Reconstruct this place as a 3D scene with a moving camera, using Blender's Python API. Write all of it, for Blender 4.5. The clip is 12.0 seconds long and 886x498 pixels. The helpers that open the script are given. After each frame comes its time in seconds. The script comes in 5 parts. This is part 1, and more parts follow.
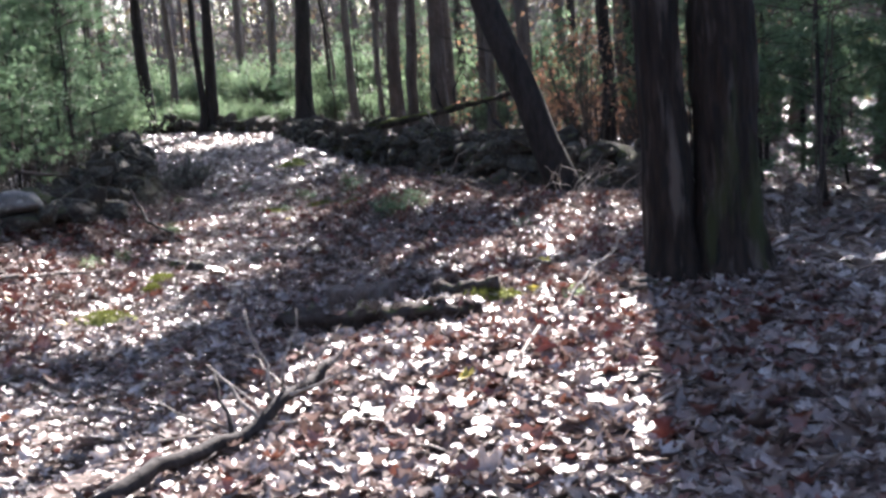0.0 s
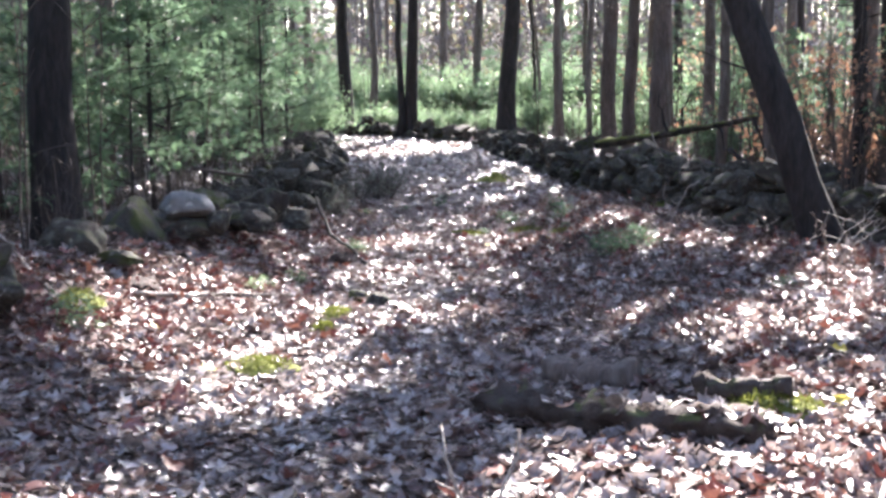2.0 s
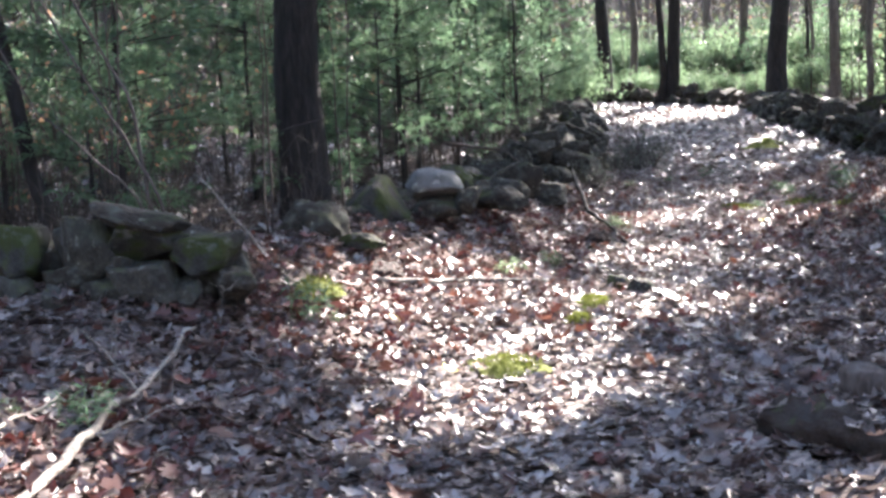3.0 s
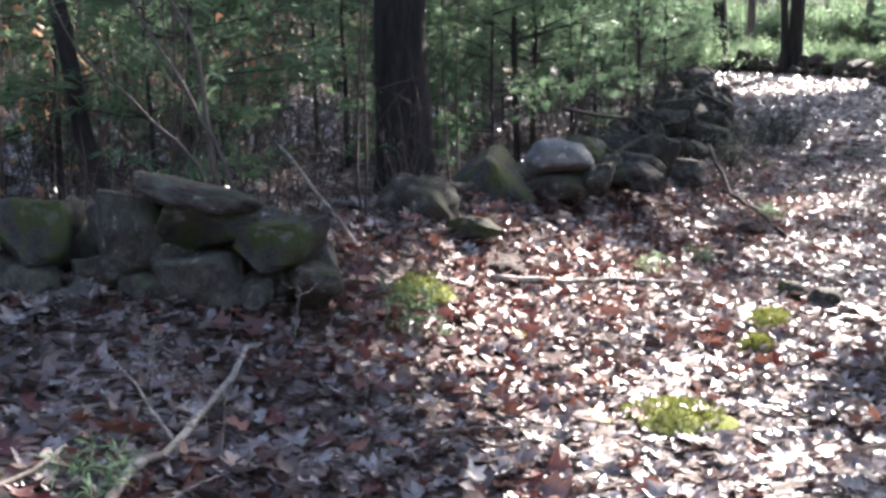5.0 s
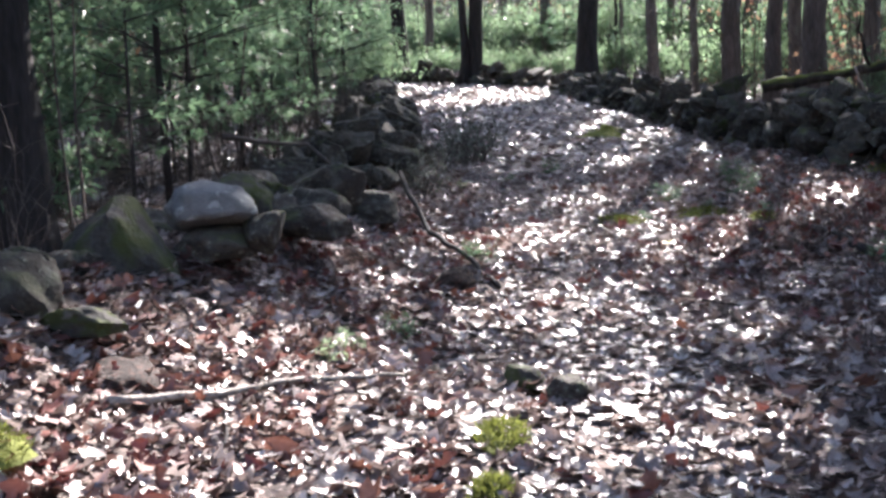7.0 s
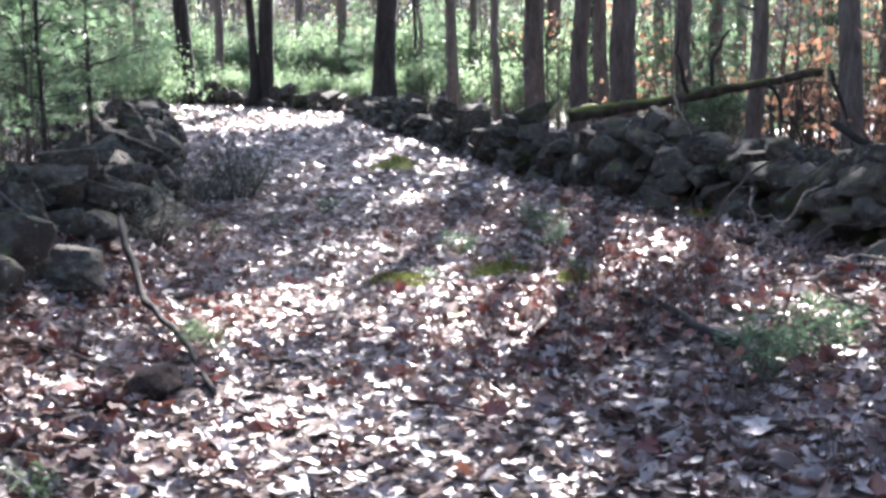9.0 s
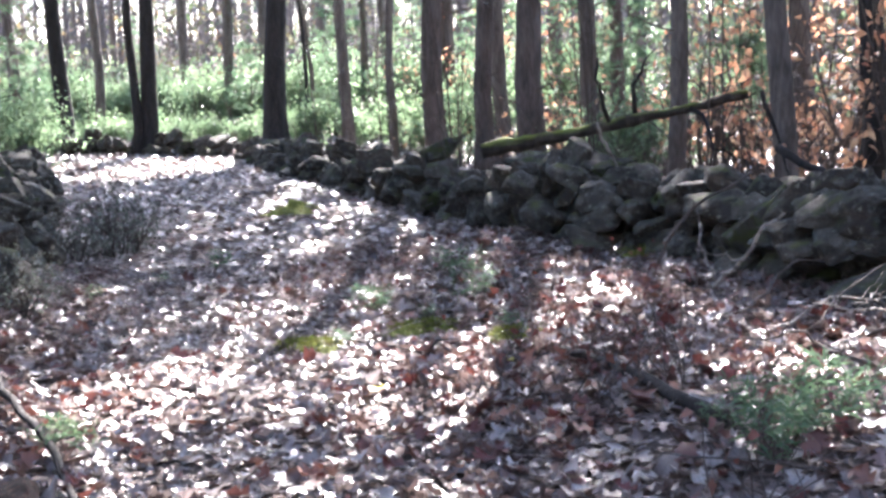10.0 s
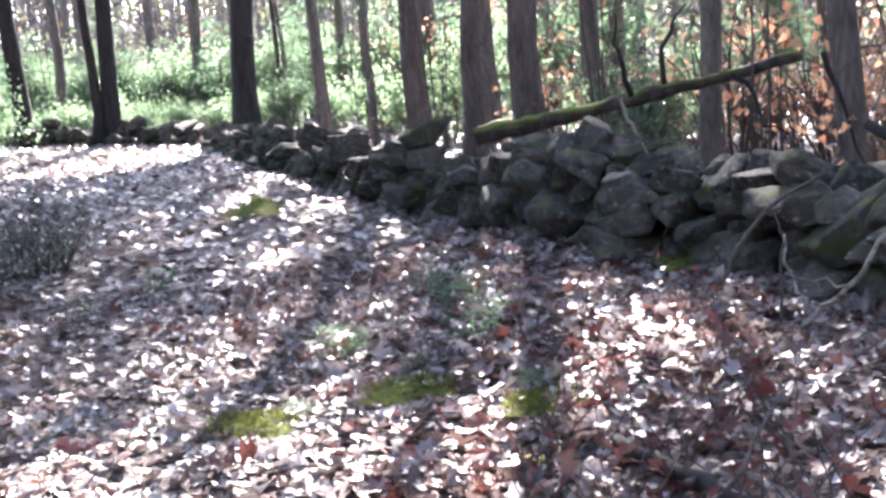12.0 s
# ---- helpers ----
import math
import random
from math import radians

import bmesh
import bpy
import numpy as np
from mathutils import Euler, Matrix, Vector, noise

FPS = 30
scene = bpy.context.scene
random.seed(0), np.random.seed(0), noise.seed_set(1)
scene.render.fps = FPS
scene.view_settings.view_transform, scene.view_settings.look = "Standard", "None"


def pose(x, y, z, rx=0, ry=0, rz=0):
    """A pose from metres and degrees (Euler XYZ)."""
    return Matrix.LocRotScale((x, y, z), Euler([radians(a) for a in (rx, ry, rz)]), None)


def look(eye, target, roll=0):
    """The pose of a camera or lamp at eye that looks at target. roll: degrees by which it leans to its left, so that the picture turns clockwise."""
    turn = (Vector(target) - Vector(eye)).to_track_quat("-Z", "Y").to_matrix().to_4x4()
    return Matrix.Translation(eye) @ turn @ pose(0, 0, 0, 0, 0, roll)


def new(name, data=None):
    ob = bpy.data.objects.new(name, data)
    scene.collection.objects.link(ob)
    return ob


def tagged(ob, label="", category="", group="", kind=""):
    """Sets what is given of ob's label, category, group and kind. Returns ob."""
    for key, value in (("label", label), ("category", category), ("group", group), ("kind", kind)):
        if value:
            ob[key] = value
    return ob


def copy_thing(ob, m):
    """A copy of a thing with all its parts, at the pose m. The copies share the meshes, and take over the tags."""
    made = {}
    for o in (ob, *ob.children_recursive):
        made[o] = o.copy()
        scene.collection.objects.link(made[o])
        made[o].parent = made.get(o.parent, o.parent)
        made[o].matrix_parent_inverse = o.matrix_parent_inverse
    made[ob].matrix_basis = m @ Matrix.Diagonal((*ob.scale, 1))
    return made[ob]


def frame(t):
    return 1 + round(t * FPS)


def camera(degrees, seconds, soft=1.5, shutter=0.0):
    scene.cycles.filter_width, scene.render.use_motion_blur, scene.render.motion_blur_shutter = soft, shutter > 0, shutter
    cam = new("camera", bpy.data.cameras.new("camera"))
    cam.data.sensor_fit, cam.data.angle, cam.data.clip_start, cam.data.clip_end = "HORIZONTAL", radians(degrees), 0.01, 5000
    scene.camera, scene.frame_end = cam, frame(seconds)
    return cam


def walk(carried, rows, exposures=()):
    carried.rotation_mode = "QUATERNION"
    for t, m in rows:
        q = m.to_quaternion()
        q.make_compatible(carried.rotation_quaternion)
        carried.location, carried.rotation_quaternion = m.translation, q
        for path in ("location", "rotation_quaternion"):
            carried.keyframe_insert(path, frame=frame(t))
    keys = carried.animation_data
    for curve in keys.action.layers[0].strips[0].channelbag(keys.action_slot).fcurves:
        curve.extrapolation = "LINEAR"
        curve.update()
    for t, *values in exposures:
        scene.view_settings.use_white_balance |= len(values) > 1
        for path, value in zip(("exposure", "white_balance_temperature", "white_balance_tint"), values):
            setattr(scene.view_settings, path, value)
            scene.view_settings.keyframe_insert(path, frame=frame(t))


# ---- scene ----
cam = camera(40.1, 12.0, soft=3.0)
PATH = [
    (0, (0.166, -0.144, 1.306), (0.132, 1.839, 1.05), -4.2),
    (0.5, (0.042, 0.368, 1.309), (0.045, 2.354, 1.073), -5.2),
    (1, (0.01, 0.804, 1.279), (0.01, 2.789, 1.036), -8.0),
    (1.5, (-0.089, 1.287, 1.318), (-0.204, 3.273, 1.116), -5.1),
    (1.6, (-0.117, 1.361, 1.333), (-0.293, 3.344, 1.137), -4.5),
    (2, (-0.243, 1.772, 1.314), (-0.576, 3.732, 1.091), -0.3),
    (2.1, (-0.272, 1.864, 1.317), (-0.654, 3.816, 1.103), -1.1),
    (2.5, (-0.339, 2.212, 1.304), (-0.905, 4.118, 1.089), -2.8),
    (3, (-0.431, 2.595, 1.302), (-1.174, 4.433, 1.038), -2.3),
    (3.5, (-0.715, 2.99, 1.26), (-1.637, 4.734, 0.93), -0.1),
    (3.7, (-0.81, 3.093, 1.289), (-1.728, 4.841, 0.973), 0.3),
    (5.3, (-1.38, 4.22, 1.227), (-2.222, 6.006, 0.908), -1.6),
    (5.5, (-1.49, 4.392, 1.243), (-2.275, 6.199, 0.9), -1.5),
    (6, (-1.591, 4.829, 1.227), (-2.263, 6.677, 0.867), -1.7),
    (6.5, (-1.66, 5.376, 1.237), (-2.218, 7.264, 0.884), -3.0),
    (7, (-1.742, 5.848, 1.24), (-2.142, 7.783, 0.932), -1.8),
    (7.5, (-1.755, 6.266, 1.222), (-2.139, 8.207, 0.934), -3.5),
    (7.7, (-1.698, 6.447, 1.232), (-2.088, 8.39, 0.964), -2.7),
    (9.3, (-1.673, 8.26, 1.152), (-1.702, 10.242, 0.88), -1.5),
    (9.5, (-1.721, 8.47, 1.131), (-1.728, 10.459, 0.92), -2.6),
    (10, (-1.802, 8.894, 1.15), (-1.718, 10.881, 0.934), -2.5),
    (10.5, (-1.731, 9.425, 1.146), (-1.76, 11.414, 0.939), -1.3),
    (11, (-1.735, 9.794, 1.146), (-1.763, 11.781, 0.917), -2.5),
    (11.5, (-1.763, 10.255, 1.193), (-1.608, 12.231, 0.923), -2.6),
    (12, (-1.713, 10.78, 1.188), (-1.612, 12.761, 0.929), -4.5),
]
EXPOSURES = [(0.0, 3.35, 6250, 18), (1.5, 4.05, 6250, 19), (2.5, 4.1, 6300, 17), (3.5, 4.0, 6400, 14), (5.5, 3.8, 6400, 16), (6.3, 3.5, 6350, 16), (7.5, 3.75, 6150, 18), (9.3, 4.35, 6150, 18), (12.0, 4.72, 6200, 20)]
walk(cam, [(t, look(eye, target, roll)) for t, eye, target, roll in PATH], EXPOSURES)

# ---- light ----
SUN_TO = Vector((0.13, 0.98, 0.62)).normalized()
world = bpy.data.worlds.new("sky")
scene.world = world
world.use_nodes = True
wn = world.node_tree.nodes
sky = wn.new("ShaderNodeTexSky")
sky.sky_type, sky.sun_disc = "NISHITA", False
sky.sun_elevation = math.asin(SUN_TO.z)
sky.sun_rotation = math.atan2(SUN_TO.x, SUN_TO.y)
world.node_tree.links.new(sky.outputs[0], wn["Background"].inputs[0])
wn["Background"].inputs[1].default_value = 0.072
sun = new("sun", bpy.data.lights.new("sun", "SUN"))
sun.data.energy, sun.data.angle, sun.data.color = 3.5, radians(0.9), (1.0, 0.94, 0.85)
sun.matrix_world = look((0, 0, 30), Vector((0, 0, 30)) - SUN_TO)


# ---- materials ----
def material(name, base, rough=0.8, vary=0.35, scale=6.0, fine=60.0, bump=0.3, stretch=(1, 1, 1), translucent=0.0,
             ramp=None, random_from="", patches=None, up=None, spec=0.3, coat=0.0):
    """Node material: base colour varied by two noises, or a ramp of colours by island or object; patches: a second colour
    with a noise threshold; up: a colour for faces that look up (moss, fallen litter)."""
    m = bpy.data.materials.new(name)
    m.use_nodes = True
    nt = m.node_tree
    n, link = nt.nodes, nt.links.new
    out, bsdf = n["Material Output"], n["Principled BSDF"]
    tex, mapping = n.new("ShaderNodeTexCoord"), n.new("ShaderNodeMapping")
    mapping.inputs["Scale"].default_value = stretch
    link(tex.outputs["Object"], mapping.inputs[0])

    def noise_node(s, detail=4.0):
        t = n.new("ShaderNodeTexNoise")
        t.inputs["Scale"].default_value, t.inputs["Detail"].default_value = s, detail
        link(mapping.outputs[0], t.inputs["Vector"])
        return t.outputs["Fac"]

    def mix(fac, a, b, mode="MIX"):
        x = n.new("ShaderNodeMix")
        x.data_type, x.blend_type = "RGBA", mode
        for sock, v in ((0, fac), (6, a), (7, b)):
            if isinstance(v, (tuple, float, int)):
                x.inputs[sock].default_value = (*v, 1) if isinstance(v, tuple) else v
            else:
                link(v, x.inputs[sock])
        return x.outputs[2]

    def remap(v, a, b, c=0.0, d=1.0):
        r = n.new("ShaderNodeMapRange")
        for i, w in enumerate((a, b, c, d)):
            r.inputs[1 + i].default_value = w
        link(v, r.inputs[0])
        return r.outputs[0]

    coarse, grain = noise_node(scale), noise_node(fine)
    if ramp:
        r = n.new("ShaderNodeValToRGB")
        r.color_ramp.interpolation = "LINEAR"
        while len(r.color_ramp.elements) < len(ramp):
            r.color_ramp.elements.new(0.5)
        for i, c in enumerate(ramp):
            r.color_ramp.elements[i].position = i / (len(ramp) - 1)
            r.color_ramp.elements[i].color = (*c, 1)
        if random_from == "object":
            link(n.new("ShaderNodeObjectInfo").outputs["Random"], r.inputs[0])
        else:
            link(n.new("ShaderNodeNewGeometry").outputs["Random Per Island"], r.inputs[0])
        colour = r.outputs[0]
    else:
        colour = mix(0.0, base, base)
    colour = mix(remap(coarse, 0.3, 0.7, 1.0 - vary, 1.0 + vary * 0.6), (0, 0, 0), colour)
    colour = mix(remap(grain, 0.35, 0.65, 0.0, vary * 0.8), colour, (0, 0, 0))
    if patches:
        for c, s, lo, hi in patches:
            colour = mix(remap(noise_node(s, 6.0), lo, hi), colour, c)
    if up:
        c, lo, hi, s = up
        geo, sep = n.new("ShaderNodeNewGeometry"), n.new("ShaderNodeSeparateXYZ")
        link(geo.outputs["Normal"], sep.inputs[0])
        add = n.new("ShaderNodeMath")
        add.operation = "MULTIPLY"
        link(remap(sep.outputs[2], 0.0, 0.8), add.inputs[0])
        link(remap(noise_node(s, 6.0), lo, hi), add.inputs[1])
        colour = mix(add.outputs[0], colour, c)
    link(colour, bsdf.inputs["Base Color"])
    bsdf.inputs["Roughness"].default_value = rough
    bsdf.inputs["Specular IOR Level"].default_value = spec
    bsdf.inputs["Coat Weight"].default_value, bsdf.inputs["Coat Roughness"].default_value = coat, 0.36
    if bump:
        b = n.new("ShaderNodeBump")
        b.inputs["Strength"].default_value, b.inputs["Distance"].default_value = bump, 0.02
        link(mix(0.4, coarse, grain), b.inputs["Height"])
        link(b.outputs[0], bsdf.inputs["Normal"])
    if translucent:
        tr, ms = n.new("ShaderNodeBsdfTranslucent"), n.new("ShaderNodeMixShader")
        link(colour, tr.inputs[0])
        ms.inputs[0].default_value = translucent
        link(bsdf.outputs[0], ms.inputs[1])
        link(tr.outputs[0], ms.inputs[2])
        link(ms.outputs[0], out.inputs[0])
    return m


# leaf browns, contrast widened: extra dark entries stand in for shaded gaps between leaves
LITTER = [(0.06, 0.038, 0.034), (0.2, 0.145, 0.132), (0.54, 0.485, 0.465), (0.1, 0.06, 0.05), (0.3, 0.23, 0.212), (0.07, 0.043, 0.038), (0.6, 0.55, 0.535), (0.19, 0.085, 0.07), (0.08, 0.052, 0.047), (0.47, 0.41, 0.39), (0.13, 0.085, 0.076)]
LOOSE_LITTER = [(0.06, 0.037, 0.032), (0.2, 0.138, 0.12), (0.54, 0.475, 0.45), (0.1, 0.057, 0.048), (0.3, 0.215, 0.19), (0.06, 0.036, 0.032), (0.5, 0.43, 0.41), (0.2, 0.07, 0.055), (0.07, 0.044, 0.04), (0.44, 0.365, 0.34), (0.15, 0.085, 0.072), (0.09, 0.053, 0.046)]
M_SOIL = material("soil", (0.06, 0.044, 0.037), 0.95, 0.5, 5, 90, 0.6, patches=[((0.15, 0.11, 0.095), 22.0, 0.48, 0.6), ((0.3, 0.24, 0.22), 30.0, 0.56, 0.62)])
M_LEAF = material("dry_leaf", (0.2, 0.1, 0.05), 0.4, 0.45, 17, 160, 0.35, translucent=0.22, ramp=LITTER, spec=0.8, coat=0.25)
M_LEAF_LOOSE = material("loose_dry_leaf", (0.2, 0.1, 0.05), 0.42, 0.45, 17, 160, 0.35, translucent=0.22, ramp=LOOSE_LITTER, spec=0.7, coat=0.2)
M_LEAF_ONE = material("dry_leaf_single", (0.2, 0.1, 0.05), 0.4, 0.45, 17, 160, 0.35, translucent=0.22, ramp=LITTER, random_from="object", spec=0.8, coat=0.25)
M_RED = material("red_leaf", (0.3, 0.06, 0.03), 0.55, 0.3, 15, 200, 0.2, translucent=0.14, ramp=[(0.1, 0.03, 0.028), (0.15, 0.046, 0.04), (0.28, 0.13, 0.09), (0.11, 0.05, 0.045), (0.19, 0.075, 0.062)], spec=0.4)
M_BEECH = material("beech_leaf", (0.5, 0.2, 0.06), 0.55, 0.2, 15, 200, 0.1, translucent=0.45, ramp=[(0.42, 0.2, 0.12), (0.5, 0.32, 0.2), (0.34, 0.14, 0.09), (0.4, 0.3, 0.2)])
M_YELLOW = material("yellow_leaf", (0.5, 0.42, 0.08), 0.5, 0.2, 15, 200, 0.1, translucent=0.4)
M_NEEDLE = material("pine_needles", (0.05, 0.1, 0.035), 0.5, 0.25, 4, 60, 0, translucent=0.55, ramp=[(0.09, 0.162, 0.094), (0.145, 0.238, 0.138), (0.115, 0.185, 0.105), (0.19, 0.285, 0.165)])
M_LAUREL = material("green_shrub_leaf", (0.1, 0.2, 0.05), 0.45, 0.25, 4, 60, 0, translucent=0.65, ramp=[(0.13, 0.21, 0.115), (0.21, 0.3, 0.17), (0.17, 0.25, 0.14)])
M_GREY = material("grey_green_leaf", (0.1, 0.11, 0.09), 0.7, 0.3, 6, 60, 0, translucent=0.3, ramp=[(0.13, 0.14, 0.12), (0.19, 0.21, 0.17), (0.16, 0.15, 0.135)])
M_CANOPY = material("canopy_leaf", (0.08, 0.09, 0.03), 0.6, 0.25, 3, 50, 0, translucent=0.25, ramp=[(0.05, 0.09, 0.03), (0.09, 0.1, 0.035), (0.16, 0.1, 0.04), (0.05, 0.08, 0.03)])
# grey-brown bark, base colour lifted to stand in for haze over background trunks
M_BARK = material("bark", (0.18, 0.148, 0.13), 0.95, 0.5, 9, 40, 1.0, stretch=(1, 1, 0.22), patches=[((0.15, 0.14, 0.12), 7.0, 0.55, 0.72)])
M_BIRCH = material("birch_bark", (0.5, 0.47, 0.43), 0.8, 0.3, 9, 40, 0.5, stretch=(1, 1, 3.0), patches=[((0.1, 0.085, 0.07), 7.0, 0.56, 0.66), ((0.1, 0.12, 0.03), 2.5, 0.56, 0.64)])
# reddish bark, likewise lightened in the colour for haze and flare
M_BARK_RED = material("bark_reddish", (0.15, 0.115, 0.1), 0.95, 0.5, 9, 40, 1.0, stretch=(1, 1, 0.22), patches=[((0.14, 0.12, 0.108), 6.0, 0.55, 0.72)])
M_BARK_OAK = material("bark_oak", (0.03, 0.021, 0.017), 0.95, 0.6, 12, 34, 1.0, stretch=(1, 1, 0.16), patches=[((0.075, 0.062, 0.054), 9.0, 0.54, 0.64), ((0.012, 0.01, 0.009), 14.0, 0.55, 0.62), ((0.03, 0.034, 0.014), 4.0, 0.58, 0.66)])
M_BARK_DARK = material("bark_dark", (0.04, 0.034, 0.032), 0.95, 0.5, 9, 40, 0.9, stretch=(1, 1, 0.22))
M_MOSSY_BARK = material("mossy_bark", (0.075, 0.06, 0.05), 0.95, 0.5, 9, 40, 1.0, stretch=(1, 1, 0.3), patches=[((0.03, 0.026, 0.022), 8.0, 0.5, 0.6)], up=((0.13, 0.15, 0.03), 0.42, 0.56, 4.0))
M_TWIG = material("twig", (0.1, 0.08, 0.07), 0.85, 0.4, 20, 90, 0.3)
M_PALE = material("bleached_wood", (0.38, 0.335, 0.29), 0.8, 0.4, 14, 90, 0.6, patches=[((0.16, 0.13, 0.11), 9.0, 0.5, 0.62), ((0.12, 0.1, 0.085), 30.0, 0.55, 0.62)])
M_ROT = material("rotten_wood", (0.05, 0.034, 0.027), 0.95, 0.5, 8, 60, 1.0, patches=[((0.05, 0.04, 0.035), 6.0, 0.5, 0.6)], up=((0.06, 0.07, 0.025), 0.58, 0.68, 9.0))
M_STONE = material("fieldstone", (0.2, 0.19, 0.185), 0.92, 0.6, 4.0, 26, 1.0, ramp=[(0.047, 0.041, 0.034), (0.125, 0.114, 0.096), (0.065, 0.053, 0.042), (0.105, 0.086, 0.068), (0.052, 0.045, 0.034), (0.145, 0.132, 0.11)], random_from="object",
                   patches=[((0.045, 0.042, 0.04), 2.6, 0.47, 0.6), ((0.125, 0.126, 0.114), 5.0, 0.54, 0.74), ((0.2, 0.205, 0.165), 9.0, 0.63, 0.7)], up=((0.065, 0.07, 0.024), 0.5, 0.66, 2.6))
M_STONE_MOSS = material("mossy_fieldstone", (0.072, 0.067, 0.06), 0.95, 0.5, 3.2, 30, 1.0, patches=[((0.04, 0.048, 0.016), 2.6, 0.44, 0.56), ((0.14, 0.14, 0.13), 4.0, 0.58, 0.7)], up=((0.05, 0.06, 0.018), 0.48, 0.58, 3.4))
# leaf and soil colour of two low mounds, base darkened for their backlit side
M_MOUND_BROWN = material("earthy_mound", (0.035, 0.024, 0.02), 0.95, 0.5, 9, 60, 1.0, patches=[((0.07, 0.036, 0.028), 14.0, 0.52, 0.6), ((0.12, 0.09, 0.08), 22.0, 0.64, 0.7)])
M_STONE_PALE = material("pale_granite", (0.2, 0.2, 0.198), 0.88, 0.3, 4.0, 45, 0.6, patches=[((0.13, 0.135, 0.13), 4.0, 0.48, 0.62), ((0.3, 0.31, 0.29), 9.0, 0.58, 0.66)])
M_MOSS = material("moss", (0.13, 0.16, 0.03), 0.95, 0.4, 14, 120, 1.0, ramp=[(0.1, 0.12, 0.03), (0.21, 0.235, 0.05), (0.15, 0.165, 0.04)], translucent=0.3)


# ---- ground ----
GY = [-30, -5, 0, 7, 10.6, 13, 16, 19, 22, 26, 30, 33, 36, 45, 70, 120, 400]
GZ = [-0.1, -0.1, -0.1, -0.14, -0.13, -0.12, -0.1, -0.08, -0.02, 0.08, 0.22, 0.36, 0.5, 0.8, 2.6, 9.5, 20]
TRAIL_Y = [-10, 0, 5, 8, 10, 15, 19, 28, 33, 38]
TRAIL_X = [-0.6, -1.1, -1.8, -2.0, -2.1, -2.6, -3.4, -5.7, -7, -11]
LEFT_LINE = [(-6.6, 6.3), (-5.3, 7.2), (-4.45, 8.0), (-4.5, 9.8), (-4.5, 11.6), (-4.55, 13.5), (-4.6, 16.2), (-5.3, 20), (-6.5, 24.5), (-7.9, 29.3), (-8.8, 31.5)]


def smooth(a, b, v):
    t = np.clip((v - a) / (b - a), 0, 1)
    return t * t * (3 - 2 * t)


def line_distance(x, y, line):
    best = np.full(np.shape(x), 1e9)
    for (ax, ay), (bx, by) in zip(line, line[1:]):
        dx, dy = bx - ax, by - ay
        t = np.clip(((x - ax) * dx + (y - ay) * dy) / (dx * dx + dy * dy), 0, 1)
        best = np.minimum(best, np.hypot(x - ax - t * dx, y - ay - t * dy))
    return best


def ground_z(x, y):
    x, y = np.asarray(x, float), np.asarray(y, float)
    off = np.abs(x - np.interp(y, TRAIL_Y, TRAIL_X))
    z = np.interp(y, GY, GZ) + 0.2 * smooth(0.7, 2.3, off) * (1 - smooth(26, 32, y))
    z = z + 0.24 * np.exp(-(line_distance(x, y, LEFT_LINE) / 0.5) ** 2)
    z = z + 0.018 * np.sin(2.3 * x + 0.7 * y) * np.sin(1.9 * y - 0.6 * x) + 0.012 * np.sin(6.1 * x + 2 * y) * np.cos(5.3 * y)
    return z + 0.25 * smooth(9, 30, off) * np.sin(0.21 * x + 1) * np.cos(0.17 * y)


def gz(x, y):
    return float(ground_z(x, y))


# ---- mesh helpers ----
rng = np.random.default_rng(7)
rnd = random.Random(5)


def mesh_of(name, verts, faces, mat, shade=True):
    me = bpy.data.meshes.new(name)
    me.from_pydata([tuple(v) for v in verts], [], [tuple(f) for f in faces])
    me.materials.append(mat)
    if shade:
        me.polygons.foreach_set("use_smooth", [True] * len(me.polygons))
    me.update()
    return me


def part(name, me, parent, label=""):
    ob = new(name, me)
    ob.parent = parent
    if label:
        tagged(ob, label)
    return ob


def base(name, x, y, z, label, category, group="", turn=0.0):
    ob = new(name)
    ob.empty_display_size = 0.2
    ob.matrix_basis = pose(x, y, z, 0, 0, turn)
    return tagged(ob, label, category, group)


def tube(points, radii, segs=8, rough=0.0, closed=True, seed=0, ridge=0.0):
    """Verts and faces of a tapered tube along points."""
    r2 = random.Random(seed)
    pts = [Vector(p) for p in points]
    verts, faces = [], []
    side = None
    ribs = [1 + ridge * r2.uniform(-1, 1) for _ in range(segs)]
    for i, p in enumerate(pts):
        d = (pts[min(i + 1, len(pts) - 1)] - pts[max(i - 1, 0)]).normalized()
        if side is None:
            side = d.orthogonal().normalized()
        else:
            side = (side - d * side.dot(d)).normalized()
        other = d.cross(side)
        for k in range(segs):
            a = 2 * math.pi * k / segs
            r = radii[i] * ribs[k] * (1 + rough * (r2.random() - 0.5) * 2)
            verts.append(p + (side * math.cos(a) + other * math.sin(a)) * r)
    for i in range(len(pts) - 1):
        for k in range(segs):
            a, b = i * segs + k, i * segs + (k + 1) % segs
            faces.append((a, b, b + segs, a + segs))
    if closed:
        faces.append(tuple(range(segs - 1, -1, -1)))
        faces.append(tuple(range((len(pts) - 1) * segs, len(pts) * segs)))
    return verts, faces


def join(pieces):
    verts, faces = [], []
    for v, f in pieces:
        o = len(verts)
        verts += list(v)
        faces += [tuple(i + o for i in g) for g in f]
    return verts, faces


def wander(a, b, n, amount, seed=0):
    """Points from a to b that stray sideways."""
    r2 = random.Random(seed)
    a, b = Vector(a), Vector(b)
    out, off = [], Vector((0, 0, 0))
    for i in range(n + 1):
        t = i / n
        if 0 < i:
            off = off * 0.7 + Vector((r2.uniform(-1, 1), r2.uniform(-1, 1), r2.uniform(-1, 1))) * amount
        out.append(a.lerp(b, t) + off * (1 if i < n else 0.6))
    return out


